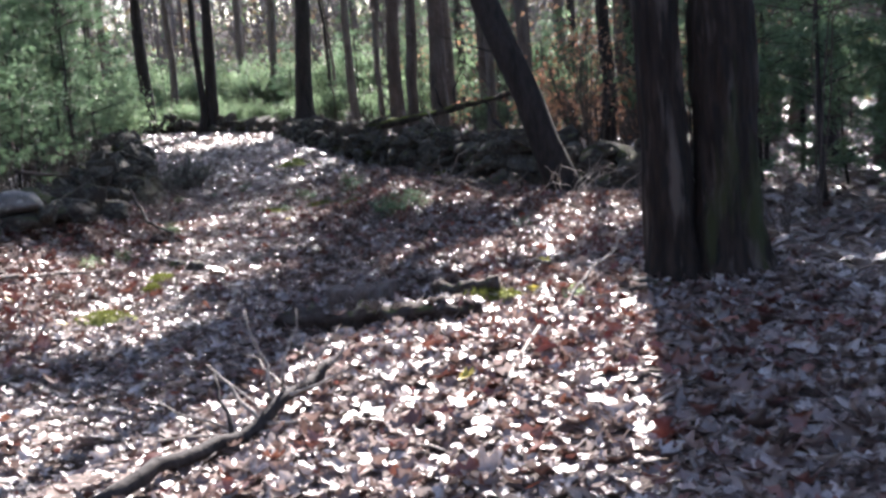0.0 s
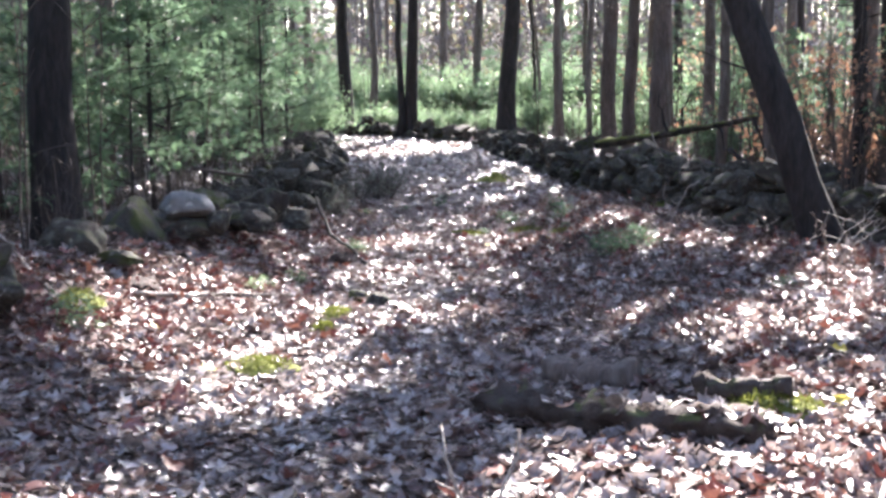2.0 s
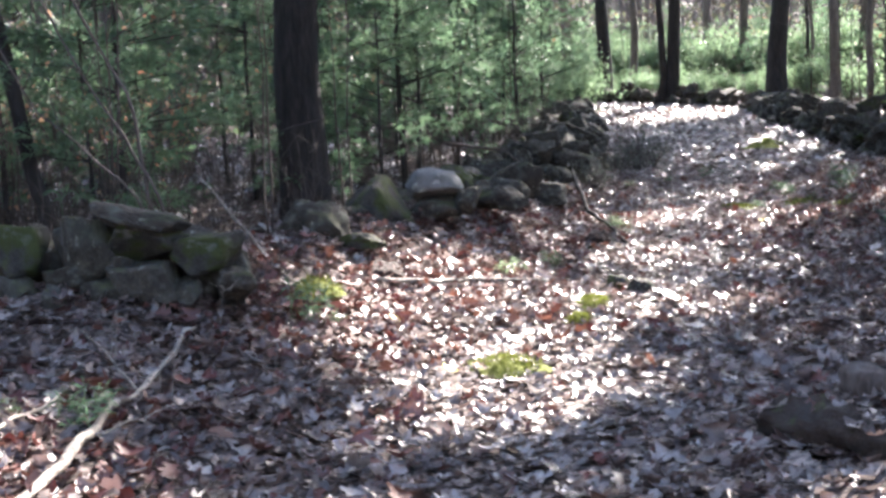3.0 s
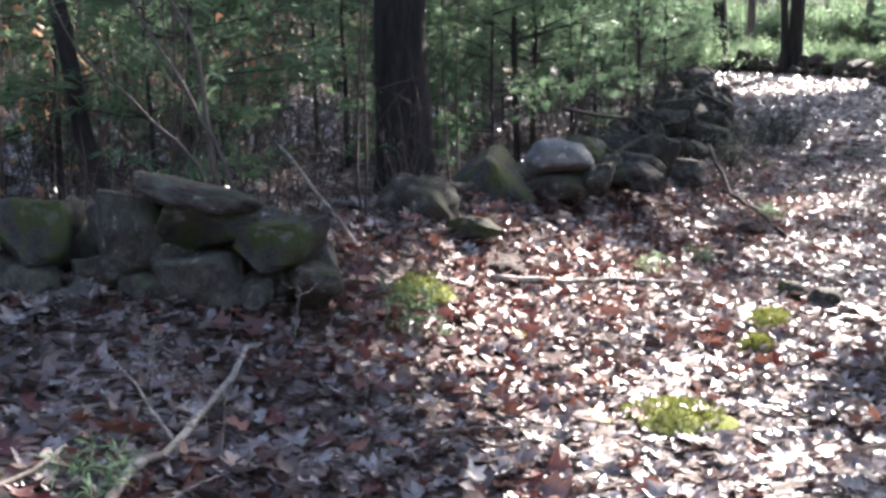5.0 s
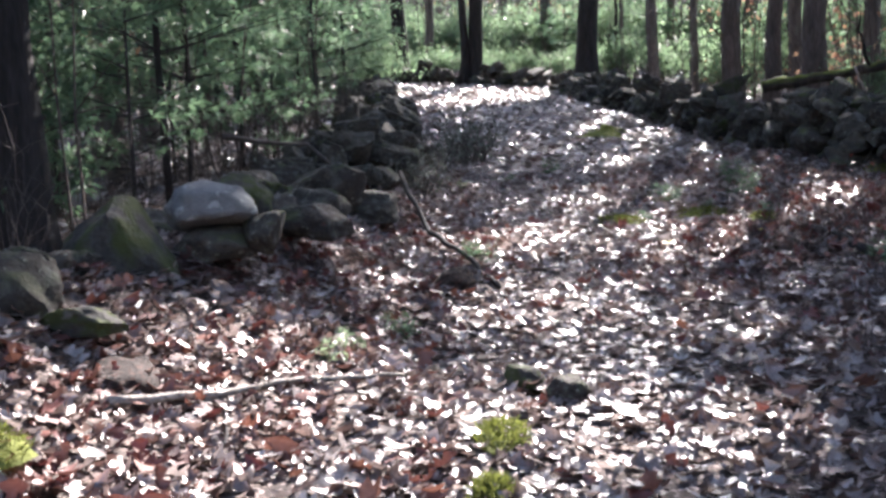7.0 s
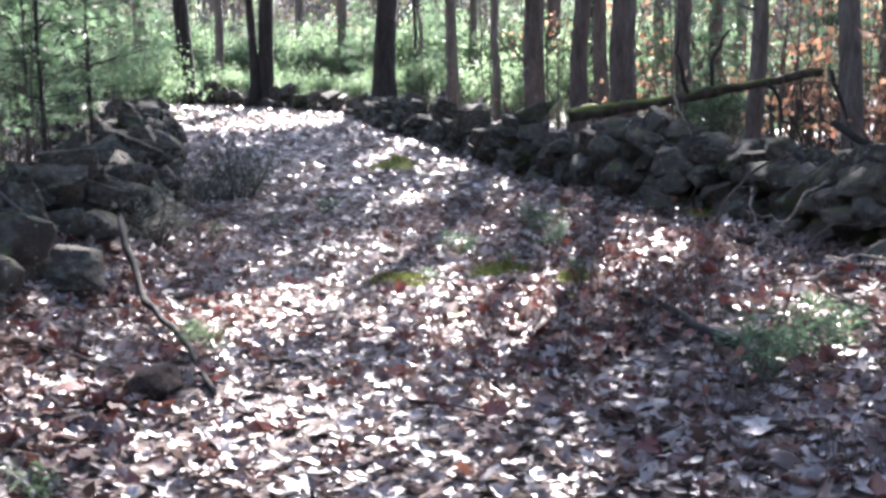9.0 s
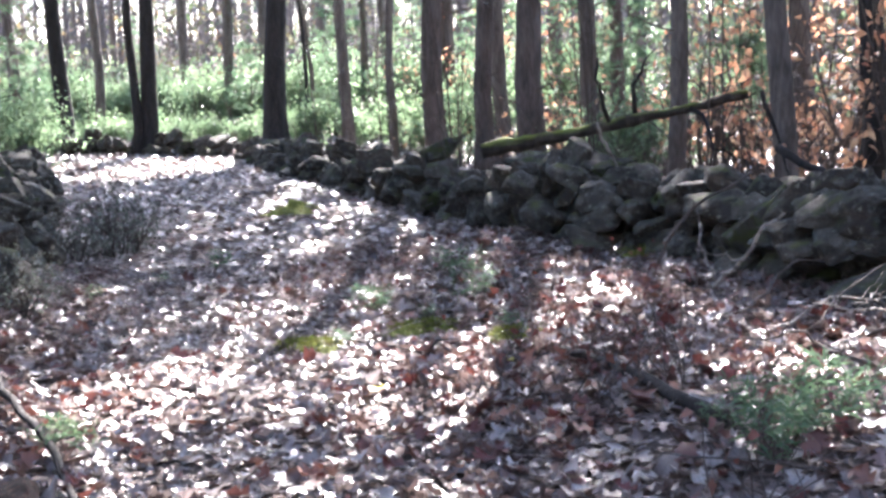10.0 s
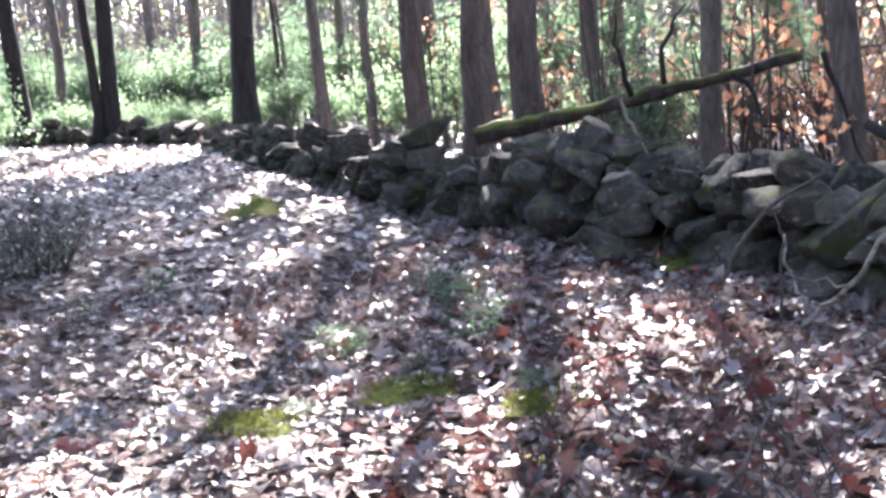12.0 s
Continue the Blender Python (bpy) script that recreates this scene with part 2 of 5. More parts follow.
def blades(centres, ways, length, width, droop=0.2, tip=0.0):
    """Narrow leaf quads that start at centres and run along ways. Arrays in, verts and faces out."""
    c, w = np.asarray(centres, float), np.asarray(ways, float)
    n = len(c)
    w = w / np.maximum(np.linalg.norm(w, axis=1, keepdims=True), 1e-6)
    rand = rng.normal(size=(n, 3))
    s = np.cross(w, rand)
    s = s / np.maximum(np.linalg.norm(s, axis=1, keepdims=True), 1e-6)
    L = (length * rng.uniform(0.6, 1.25, n))[:, None]
    W = (width * rng.uniform(0.7, 1.25, n))[:, None]
    mid = c + w * L * 0.5 + np.array([0, 0, 0.06]) * L
    end = c + w * L - np.array([0, 0, 1]) * droop * L
    v = np.stack([c, mid + s * W * 0.5, end + s * tip * W, mid - s * W * 0.5], 1).reshape(-1, 3)
    f = np.arange(n * 4).reshape(-1, 4)
    return v, f


def fast_mesh(name, v, f, mat):
    """Mesh from arrays of verts and equal-sided faces."""
    me = bpy.data.meshes.new(name)
    v, f = np.asarray(v, np.float32), np.asarray(f, np.int32)
    k = f.shape[1]
    me.vertices.add(len(v))
    me.vertices.foreach_set("co", v.ravel())
    me.loops.add(f.size)
    me.loops.foreach_set("vertex_index", f.ravel())
    me.polygons.add(len(f))
    me.polygons.foreach_set("loop_start", np.arange(0, f.size, k, dtype=np.int32))
    me.materials.append(mat)
    me.update(calc_edges=True)
    me.validate()
    return me


# ---- ground sheet ----
def build_ground():
    xs = np.concatenate([-np.geomspace(330, 9, 24), np.arange(-8.8, 4.6, 0.16), np.geomspace(5, 330, 24)])
    ys = np.concatenate([-np.geomspace(330, 4, 18), np.arange(-3.6, 36, 0.18), np.geomspace(36.5, 400, 34)])
    X, Y = np.meshgrid(xs, ys)
    Z = ground_z(X, Y) + 0.012 * rng.normal(size=X.shape) * (np.abs(X) < 9)
    v = np.stack([X, Y, Z], -1).reshape(-1, 3)
    w, h = len(xs), len(ys)
    i = (np.arange(h - 1)[:, None] * w + np.arange(w - 1)[None]).ravel()
    me = fast_mesh("ground", v, np.stack([i, i + 1, i + 1 + w, i + w], 1), M_SOIL)
    me.polygons.foreach_set("use_smooth", [True] * len(me.polygons))
    tagged(new("ground", me), "dark forest soil under fallen leaves, sunken along the trail", "ground", kind="structure")


build_ground()

# ---- ground patches to be sunlit: unseen crown leaves that would shade them are left out (x, y, half widths) ----
SUN_SPOTS = [(0.3, 4.6, 0.75, 1.3), (0.6, 6.6, 0.45, 1.0), (0.3, 5.7, 0.65, 0.7), (-3.4, 10.3, 0.5, 1.1), (-2.9, 9.2, 0.55, 0.9), (-2.35, 8.5, 0.5, 0.6), (-2.2, 7.8, 0.4, 0.4), (-3.1, 8.35, 0.3, 0.4), (-3.85, 9.6, 0.25, 0.4),
             (0.0, 9.2, 0.5, 0.5), (-3.5, 5.6, 0.45, 0.4), (-2.5, 12.3, 0.4, 0.3), (-7.0, 32.4, 1.7, 2.0),
             (1.3, 10.4, 0.4, 0.9), (-1.1, 4.7, 1.0, 0.75), (-0.7, 3.5, 0.9, 0.5), (-2.3, 5.6, 0.6, 0.4), (-2.3, 10.4, 0.75, 0.55), (-0.5, 6.2, 0.55, 0.35), (-2.95, 10.75, 0.5, 0.4), (0.0, 13.3, 0.4, 0.4), (-2.9, 14.6, 0.2, 0.4), (-1.6, 15.1, 0.4, 0.3), (-0.8, 15.3, 0.3, 0.25), (0.4, 9.0, 0.55, 0.7), (1.0, 11.6, 0.4, 0.5), (-2.75, 8.9, 0.7, 0.6), (-3.85, 9.0, 0.25, 0.35), (1.35, 12.2, 0.35, 0.7)]


def in_sun_spot(p):
    """Which of the points p (n x 3) to leave out: those that would shade a sun spot, and a random share elsewhere."""
    p = np.asarray(p)
    q = p[:, :2] - p[:, 2:3] * np.array([[SUN_TO.x / SUN_TO.z, SUN_TO.y / SUN_TO.z]])
    hit = ((q[:, 1] > 37) & (rng.random(len(q)) < 0.25)) | ((q[:, 1] > 12.0) & (q[:, 0] < 1.4) & (q[:, 0] > -4.3) & (rng.random(len(q)) < np.where(q[:, 0] > -0.1, 0.7, np.where((q[:, 0] > -1.3) & (q[:, 1] < 15), 0.8, 1.0)) * np.where(q[:, 1] > 18.6, np.where(np.abs(q[:, 0] - np.interp(q[:, 1], TRAIL_Y, TRAIL_X)) < 0.8, 0.34, 0.08), np.where(q[:, 1] > 15.8, 0.68, 0.54)))) | ((q[:, 1] > 5.5) & (q[:, 0] < -1.6) & (q[:, 0] > -2.7) & (rng.random(len(q)) < 0.42))
    hit |= (q[:, 0] < -5.2) & (q[:, 1] > 9) & (q[:, 1] < 30) & (rng.random(len(q)) < 0.36)
    hit |= (q[:, 0] > 1.9) & (q[:, 1] > 15) & (q[:, 1] < 32) & (rng.random(len(q)) < 0.18)
    for x, y, a, b in SUN_SPOTS:
        hit |= ((q[:, 0] - x) / (a + 0.3)) ** 2 + ((q[:, 1] - y) / (b + 0.3)) ** 2 < 1
    return hit


# ---- trees ----
def crown_mesh(name, origin, limbs, count, spread, leaf, mat, lo):
    """A crown of leaf sprays round the outer parts of the limbs, added mostly out of view for shade, left open over the
    sun spots.
    """
    pts = []
    for limb in limbs:
        for p in limb[len(limb) // 3:]:
            pts.append(np.array(p))
    pts = np.array(pts)
    c = pts[rng.integers(0, len(pts), count)] + rng.normal(size=(count, 3)) * np.array([spread, spread, spread * 0.6])
    c = c[c[:, 2] > lo]
    c = c[~in_sun_spot(c + np.array(origin))]
    k = 5
    cc = np.repeat(c, k, 0) + rng.normal(size=(len(c) * k, 3)) * 0.1
    v, f = blades(cc, rng.normal(size=(len(cc), 3)) * np.array([1, 1, 0.45]), leaf, leaf * 0.55)
    return fast_mesh(name, v, f, mat)


def trunk_points(h, lean, sway, seed, n=14):
    r2 = random.Random(seed)
    out, ox, oy = [], 0.0, 0.0
    for i in range(n + 1):
        t = (i / n) ** 1.8
        if i > 1:
            ox += r2.uniform(-sway, sway)
            oy += r2.uniform(-sway, sway)
        bend = t * h
        out.append((lean[0] * bend + ox, lean[1] * bend + oy, -0.25 + t * (h + 0.25)))
    return out


def make_tree(name, x, y, r, h, label, mat, lean=(0, 0), sway=0.05, seed=0, segs=12, crown=260, first=0.45, flare=1.5, group="woodland trees", leaf=0.34, category="tree", crown_mat=None, stubs=2):
    z = gz(x, y)
    root = base(name, x, y, z, label, category, group)
    pts = trunk_points(h, lean, sway, seed)
    hs = [p[2] for p in pts]
    radii = [r * (1 - 0.82 * max(0, q) / h) * (1 + (flare - 1) * math.exp(-max(0, q + 0.1) / (1.6 * r + 0.05))) for q in hs]
    radii = [q * (1 - 0.5 * min(1, max(0, (w - 4) / 4))) for q, w in zip(radii, hs)]
    part("trunk", mesh_of("trunk", *tube(pts, radii, segs, 0.04, seed=seed, ridge=0.04), mat), root)
    r2 = random.Random(seed + 100)
    limbs = []
    n = 5
    for k in range(n):
        t = first + (0.97 - first) * (k + r2.random() * 0.7) / n
        q = t * h
        i = max(1, next((j for j, w in enumerate(hs) if w > q), len(hs) - 1))
        f = (q - hs[i - 1]) / (hs[i] - hs[i - 1])
        a = Vector(pts[i - 1]).lerp(Vector(pts[i]), min(1, max(0, f)))
        ang = r2.random() * 6.283
        ln = (1.5 + 1.8 * r2.random()) * (1.25 - t) * h / 9
        b = a + Vector((math.cos(ang) * ln, math.sin(ang) * ln, ln * r2.uniform(0.25, 0.8)))
        limb = wander(a, b, 5, ln * 0.05, seed + k)
        limbs.append(limb)
        rr = r * (1 - 0.8 * t) * 0.4
        part("limb", mesh_of("limb", *tube(limb, [rr * (1 - 0.85 * j / 5) for j in range(6)], 6, 0.05, seed=k), mat), root)
    for k in range(stubs):
        q = r2.uniform(0.9, 4.6)
        i = next(j for j, w in enumerate(hs) if w > q)
        f = (q - hs[i - 1]) / (hs[i] - hs[i - 1])
        a = Vector(pts[i - 1]).lerp(Vector(pts[i]), f)
        ang = r2.random() * 6.283
        ln = r2.uniform(0.3, 1.1)
        b = a + Vector((math.cos(ang) * ln, math.sin(ang) * ln, ln * r2.uniform(-0.1, 0.4)))
        part("dead_branch", mesh_of("dead_branch", *tube(wander(a, b, 4, ln * 0.06, seed + 50 + k), [0.014, 0.012, 0.009, 0.006, 0.003], 5), mat), root)
    limbs.append([Vector(p) for p in pts[-3:]])
    if crown:
        part("crown", crown_mesh("crown", (x, y, z), limbs, crown, 0.085 * h, leaf, crown_mat or M_CANOPY, 4.2), root)
    return root


def make_double_tree():
    """Two stems grown together at the foot, with a hollow between them."""
    x, y = 1.62, 7.3
    root = base("double_trunk_tree", x, y, gz(x, y), "thick twin-stemmed tree with rough dark bark and a mossy foot", "tree", "woodland trees")
    for i, (ox, oy, r, lean) in enumerate(((-0.165, -0.02, 0.14, (-0.03, 0.0)), (0.185, 0.03, 0.195, (0.012, 0.01)))):
        qs = [-0.25] + [0.07 * k for k in range(46)] + [3.6, 4.5, 7, 11, 15]
        pts = [(ox + lean[0] * q, oy + lean[1] * q, q) for q in qs]
        radii = [r * float(np.interp(q, (-0.25, 0, 0.08, 0.28, 0.6, 1, 2, 3, 4, 7, 11, 15), (1.7, 1.5, 1.34, 1.13, 1.03, 0.98, 0.93, 0.89, 0.85, 0.7, 0.45, 0.15))) for q in qs]
        v, f = tube(pts, radii, 64, 0.02, seed=i, ridge=0.03)
        bark = []
        for k, p in enumerate(v):
            out = p - Vector(pts[k // 64])
            lump = 0.19 * noise.noise(Vector((p.x * 7, p.y * 7, p.z * 1.3 + i))) + 0.15 * noise.noise(Vector((p.x * 22, p.y * 22, p.z * 4.0)))
            bark.append(p + out * lump)
        part("trunk", mesh_of("trunk", bark, f, M_BARK_OAK), root)
        limbs = []
        for k in range(5):
            q = 7 + 1.5 * k
            a = Vector((ox + lean[0] * q, oy + lean[1] * q, q))
            ang = 1.3 * k + i
            b = a + Vector((math.cos(ang) * 2.4, math.sin(ang) * 2.4, 1.2))
            limb = wander(a, b, 5, 0.12, 40 + k + i * 9)
            limbs.append(limb)
            part("limb", mesh_of("limb", *tube(limb, [0.07, 0.06, 0.05, 0.035, 0.02, 0.008], 6), M_BARK_RED), root)
        part("crown", crown_mesh("crown", (x, y, gz(x, y)), limbs, 420, 1.1, 0.32, M_CANOPY, 5.5), root)
    # moss in the darker stone-moss material, its shade at the foot put into the colour
    moss = [(math.cos(a) * 0.46 - 0.1, math.sin(a) * 0.36 - 0.02) for a in np.linspace(3.5, 4.4, 9)]
    v, f = tube([(p[0], p[1], 0.03) for p in moss], [0.005, 0.02, 0.035, 0.03, 0.04, 0.03, 0.025, 0.015, 0.005], 8, 0.6, seed=3)
    part("moss", mesh_of("moss", v, f, M_STONE_MOSS), root, "green moss round the foot")


make_double_tree()
make_tree("leaning_tree", 1.45, 13.3, 0.17, 13, "dark tree that leans over a stone wall", M_BARK_DARK, (-0.34, 0.02), 0.04, 3, 14, 420, 0.5, 1.35, stubs=1)
make_tree("pine_tree", -5.87, 12.7, 0.22, 15, "thick dark pine trunk behind the stone wall", M_BARK_DARK, (0.005, 0), 0.02, 4, 16, 420, 0.5, 1.3, stubs=4)
make_tree("birch_sapling", -4.585, 6.44, 0.034, 8, "slender pale birch with a mossy foot", M_BIRCH, (0.07, 0), 0.02, 7, 12, 60, 0.6, 1.5, stubs=0)
make_tree("young_tree", -5.98, 9.4, 0.06, 9, "slender dark young tree leaning behind a stone heap", M_BARK_DARK, (-0.24, 0.02), 0.04, 8, 10, 120, 0.5, 1.25, stubs=4)
# trees beyond the right-hand wall
for i, (x, y, r, h, mat, lean) in enumerate([
        (-0.15, 23.2, 0.17, 15, M_BARK_RED, (0.0, 0)), (-0.62, 23.6, 0.12, 14, M_BARK_RED, (0.035, 0)), (-1.1, 27.0, 0.17, 16, M_BARK_RED, (0.02, 0)),
        (0.66, 19.6, 0.085, 11, M_BARK, (0.03, 0)), (1.35, 18.3, 0.1, 12, M_BARK, (0.012, 0)), (2.7, 20.0, 0.12, 13, M_BARK_DARK, (0, 0)), (0.9, 24.5, 0.12, 13, M_BARK, (-0.03, 0)),
        (3.6, 24.6, 0.15, 15, M_BARK, (0, 0)), (0.2, 29.5, 0.14, 15, M_BARK, (0, 0)), (1.9, 28.5, 0.13, 15, M_BARK_RED, (0.01, 0)), (3.0, 16.2, 0.14, 13, M_BARK, (0.01, 0)),
        (-2.5, 33.5, 0.13, 14, M_BARK, (0.01, 0)), (-1.6, 31.0, 0.08, 12, M_BARK, (0.0, 0)), (5.2, 19.5, 0.17, 15, M_BARK, (0, 0)), (5.0, 13.5, 0.15, 14, M_BARK_RED, (0, 0))]):
    make_tree("tree", x, y, r, h, ("straight reddish-brown tree trunk beyond the stone wall" if mat is M_BARK_RED else "slender grey-brown tree trunk beyond the stone wall"), mat, lean, 0.05, 20 + i, 12, 340, stubs=9)
# trees behind the far wall
for i, (x, y, r, h, mat, lean) in enumerate([
        (-4.25, 36.3, 0.26, 17, M_BARK_DARK, (0.035, 0)), (-7.35, 37.6, 0.2, 16, M_BARK_DARK, (0.045, 0)), (-7.6, 37.5, 0.11, 14, M_BARK_DARK, (-0.03, 0)), (-10.0, 40.5, 0.22, 17, M_BARK_DARK, (0, 0)),
        (-10.5, 36.0, 0.12, 13, M_BARK, (0, 0)), (-3.6, 38.5, 0.06, 9, M_BARK_DARK, (-0.06, 0)), (-3.3, 38.8, 0.06, 9, M_BARK, (-0.1, 0)), (-9.9, 44.0, 0.15, 15, M_BARK, (0, 0)),
        (-6.2, 44.0, 0.17, 16, M_BARK, (0, 0)), (-5.6, 48.0, 0.2, 16, M_BARK, (0.02, 0)), (-2.4, 41.0, 0.12, 14, M_BARK, (0, 0)), (-1.6, 45.0, 0.15, 15, M_BARK, (0, 0)), (-0.2, 40.0, 0.2, 16, M_BARK_RED, (0, 0)),
        (-12.5, 45.0, 0.2, 16, M_BARK, (0, 0)), (-14.5, 41.0, 0.16, 15, M_BARK_DARK, (0.01, 0)), (2.2, 37.0, 0.16, 15, M_BARK, (0, 0)), (-8.3, 50.0, 0.2, 16, M_BARK, (0, 0)), (-3.8, 52.0, 0.2, 16, M_BARK, (0, 0))]):
    make_tree("tree", x, y, r, h, ("dark tree trunk close behind a low stone wall" if mat is M_BARK_DARK else "grey-brown tree trunk among green shrubs"), mat, lean, 0.06, 60 + i, 10, 340, stubs=5)
# trees of the left-hand wood and beside the trail
# Those at (3.2, 33), (4.2, 40.5), (7.6, 38), (0.4, 34.6) are added for shade.
for i, (x, y, r, h) in enumerate([(-7.6, 17.5, 0.15, 14), (-10.4, 13.4, 0.12, 13), (-9.8, 15.0, 0.16, 14), (-9.4, 9.8, 0.06, 9), (-9.0, 21.5, 0.16, 15), (-8.2, 26.0, 0.13, 14), (-11.5, 19.0, 0.18, 15), (-12.5, 26.0, 0.18, 15),
                                  (-8.6, 22.6, 0.07, 10), (-11.0, 31.5, 0.16, 14), (-13.0, 12.0, 0.18, 14), (-13.5, 35.0, 0.18, 15), (-16.5, 22.0, 0.2, 15), (-17.0, 30.0, 0.2, 15), (3.9, 9.8, 0.16, 14), (6.5, 16.0, 0.18, 15), (4.5, 5.2, 0.17, 14), (4.9, 15.4, 0.14, 13), (6.0, 20.5, 0.16, 15), (4.3, 18.2, 0.12, 14), (7.6, 18.4, 0.15, 14), (5.6, 25.6, 0.16, 15), (7.4, 23.0, 0.16, 15), (3.4, 21.8, 0.1, 13), (-6.5, 3.0, 0.16, 14), (-3.9, -1.2, 0.17, 14), (3.2, 33.0, 0.16, 15), (4.2, 40.5, 0.16, 15), (7.6, 38.0, 0.16, 15), (0.4, 34.6, 0.12, 15), (-9.6, 29.8, 0.15, 15), (-10.4, 27.0, 0.14, 14), (-13.4, 37.6, 0.12, 14), (-12.2, 33.4, 0.15, 15)]):
    make_tree("tree", x, y, r, h, "grey-brown tree trunk in mixed woodland", (M_BARK, M_BARK_DARK)[i % 2], (rnd.uniform(-0.02, 0.03), 0), 0.04, 90 + i, 10, 440, stubs=3)


# ---- young evergreens, shrubs and far woods ----
def whorl_tree(height, seed, first=0.25, reach=0.9, stem=0.022):
    """Trunk and needle crown of a young white pine: (trunk data, crown arrays)."""
    r2 = random.Random(seed)
    top = wander((0, 0, -0.1), (r2.uniform(-0.1, 0.1), r2.uniform(-0.1, 0.1), height), 8, 0.02, seed)
    trunk = tube(top, [stem * (1.25 - 1.1 * i / 8) for i in range(9)], 7)
    cs, ws, twigs = [], [], []
    for k in range(16):
        q, ang, ln = r2.uniform(0.25, 1.1 * first * height), r2.random() * 6.283, r2.uniform(0.2, 0.6)
        a = Vector((0, 0, q))
        b = a + Vector((math.cos(ang) * ln, math.sin(ang) * ln, ln * r2.uniform(-0.3, 0.4)))
        twigs.append(tube(wander(a, b, 3, 0.02, 7 * k), [0.004, 0.0035, 0.003, 0.0015], 4, closed=False))
    q = first * height
    while q < height * 0.98:
        t = q / height
        ln = reach * (1.15 - t) ** 0.8 * r2.uniform(0.75, 1.15)
        for k in range(r2.choice((5, 6, 6, 7))):
            ang = r2.random() * 6.283
            a = Vector((0, 0, q + r2.uniform(-0.06, 0.06)))
            b = a + Vector((math.cos(ang) * ln, math.sin(ang) * ln, ln * r2.uniform(0.05, 0.4)))
            twigs.append(tube(wander(a, b, 3, 0.02, r2.randrange(9999)), [0.007, 0.006, 0.004, 0.002], 4, closed=False))
            for j in range(9):
                f = 0.3 + 0.7 * j / 8
                c = a.lerp(b, f) + Vector((r2.uniform(-1, 1), r2.uniform(-1, 1), r2.uniform(-0.6, 0.6))) * 0.09
                for _ in range(9):
                    cs.append(c)
                    ws.append(((b - a).normalized() + Vector((r2.gauss(0, 0.8), r2.gauss(0, 0.8), r2.gauss(0, 0.6)))))
        q += r2.uniform(0.2, 0.34)
    v, f = blades(np.array(cs), np.array(ws), 0.11, 0.013, 0.15)
    return join([trunk] + twigs), (v, f)


def shrub(seed, height=1.5, width=0.9, leaf=0.075, stems=9, leaves=1500):
    r2 = random.Random(seed)
    st, tips = [], []
    for k in range(stems):
        ang, w = r2.random() * 6.283, width * r2.random() ** 0.6
        p = wander((math.cos(ang) * 0.1, math.sin(ang) * 0.1, -0.05), (math.cos(ang) * w, math.sin(ang) * w, height * r2.uniform(0.6, 1.0)), 5, 0.05, seed * 31 + k)
        st.append(tube(p, [0.012, 0.011, 0.009, 0.007, 0.005, 0.003], 4, closed=False))
        tips += p[1:]
        for j in range(3):
            b = p[3] + Vector((r2.gauss(0, 0.25), r2.gauss(0, 0.25), r2.uniform(0, 0.3)))
            st.append(tube([p[2], p[3].lerp(b, 0.5), b], [0.006, 0.004, 0.002], 4, closed=False))
            tips += [b, b, p[3].lerp(b, 0.5)]
    if not leaves:
        return join(st), None
    tips = np.array([tuple(t) for t in tips])
    c = tips[rng.integers(0, len(tips), leaves)] + rng.normal(size=(leaves, 3)) * np.array([0.14, 0.14, 0.12])
    c = c[c[:, 2] > 0.03]
    v, f = blades(c, rng.normal(size=(len(c), 3)) + np.array([0, 0, 0.1]), leaf, leaf * 0.65, 0.3)
    return join(st), (v, f)


def bare_shrub(seed, height=1.0, spread=0.5, stems=7, thick=0.007, apart=False):
    r2 = random.Random(seed)
    out = []
    for k in range(stems):
        ang, w = r2.random() * 6.283, spread * r2.random()
        p = wander((math.cos(ang) * 0.05, math.sin(ang) * 0.05, -0.05), (math.cos(ang) * w, math.sin(ang) * w, height * r2.uniform(0.6, 1.1)), 6, 0.035, seed * 17 + k)
        out.append(tube(p, [thick * (1.1 - 0.15 * j) for j in range(7)], 4, closed=False))
        for j in range(5):
            a = p[r2.randrange(1, 6)]
            b = a + Vector((r2.gauss(0, 0.16), r2.gauss(0, 0.16), r2.uniform(0.05, 0.3))) * height
            out.append(tube([a, a.lerp(b, 0.5) + Vector((0, 0, 0.02)), b], [thick * 0.55, thick * 0.4, thick * 0.2], 4, closed=False))
    return out if apart else join(out)


def plant(name, x, y, stem, leaves, stem_mat, leaf_mat, label, category, group, leaf_name="foliage", stem_name="stem"):
    root = base(name, x, y, gz(x, y), label, category, group)
    if stem:
        part(stem_name, mesh_of(stem_name, *stem, stem_mat), root)
    if leaves is not None:
        part(leaf_name, fast_mesh(leaf_name, *leaves, leaf_mat), root)
    return root


def scatter(things, spots, jitter=0.25, scales=(0.8, 1.2)):
    """Set the first of each kind down, then copies of them."""
    used = set()
    for i, (x, y) in enumerate(spots):
        ob = things[i % len(things)]
        m = pose(x, y, gz(x, y), 0, 0, rnd.uniform(0, 360))
        if i % len(things) not in used:
            used.add(i % len(things))
            ob.matrix_basis = m
        else:
            c = copy_thing(ob, m)
            s = rnd.uniform(*scales)
            c.scale = (s, s, s)


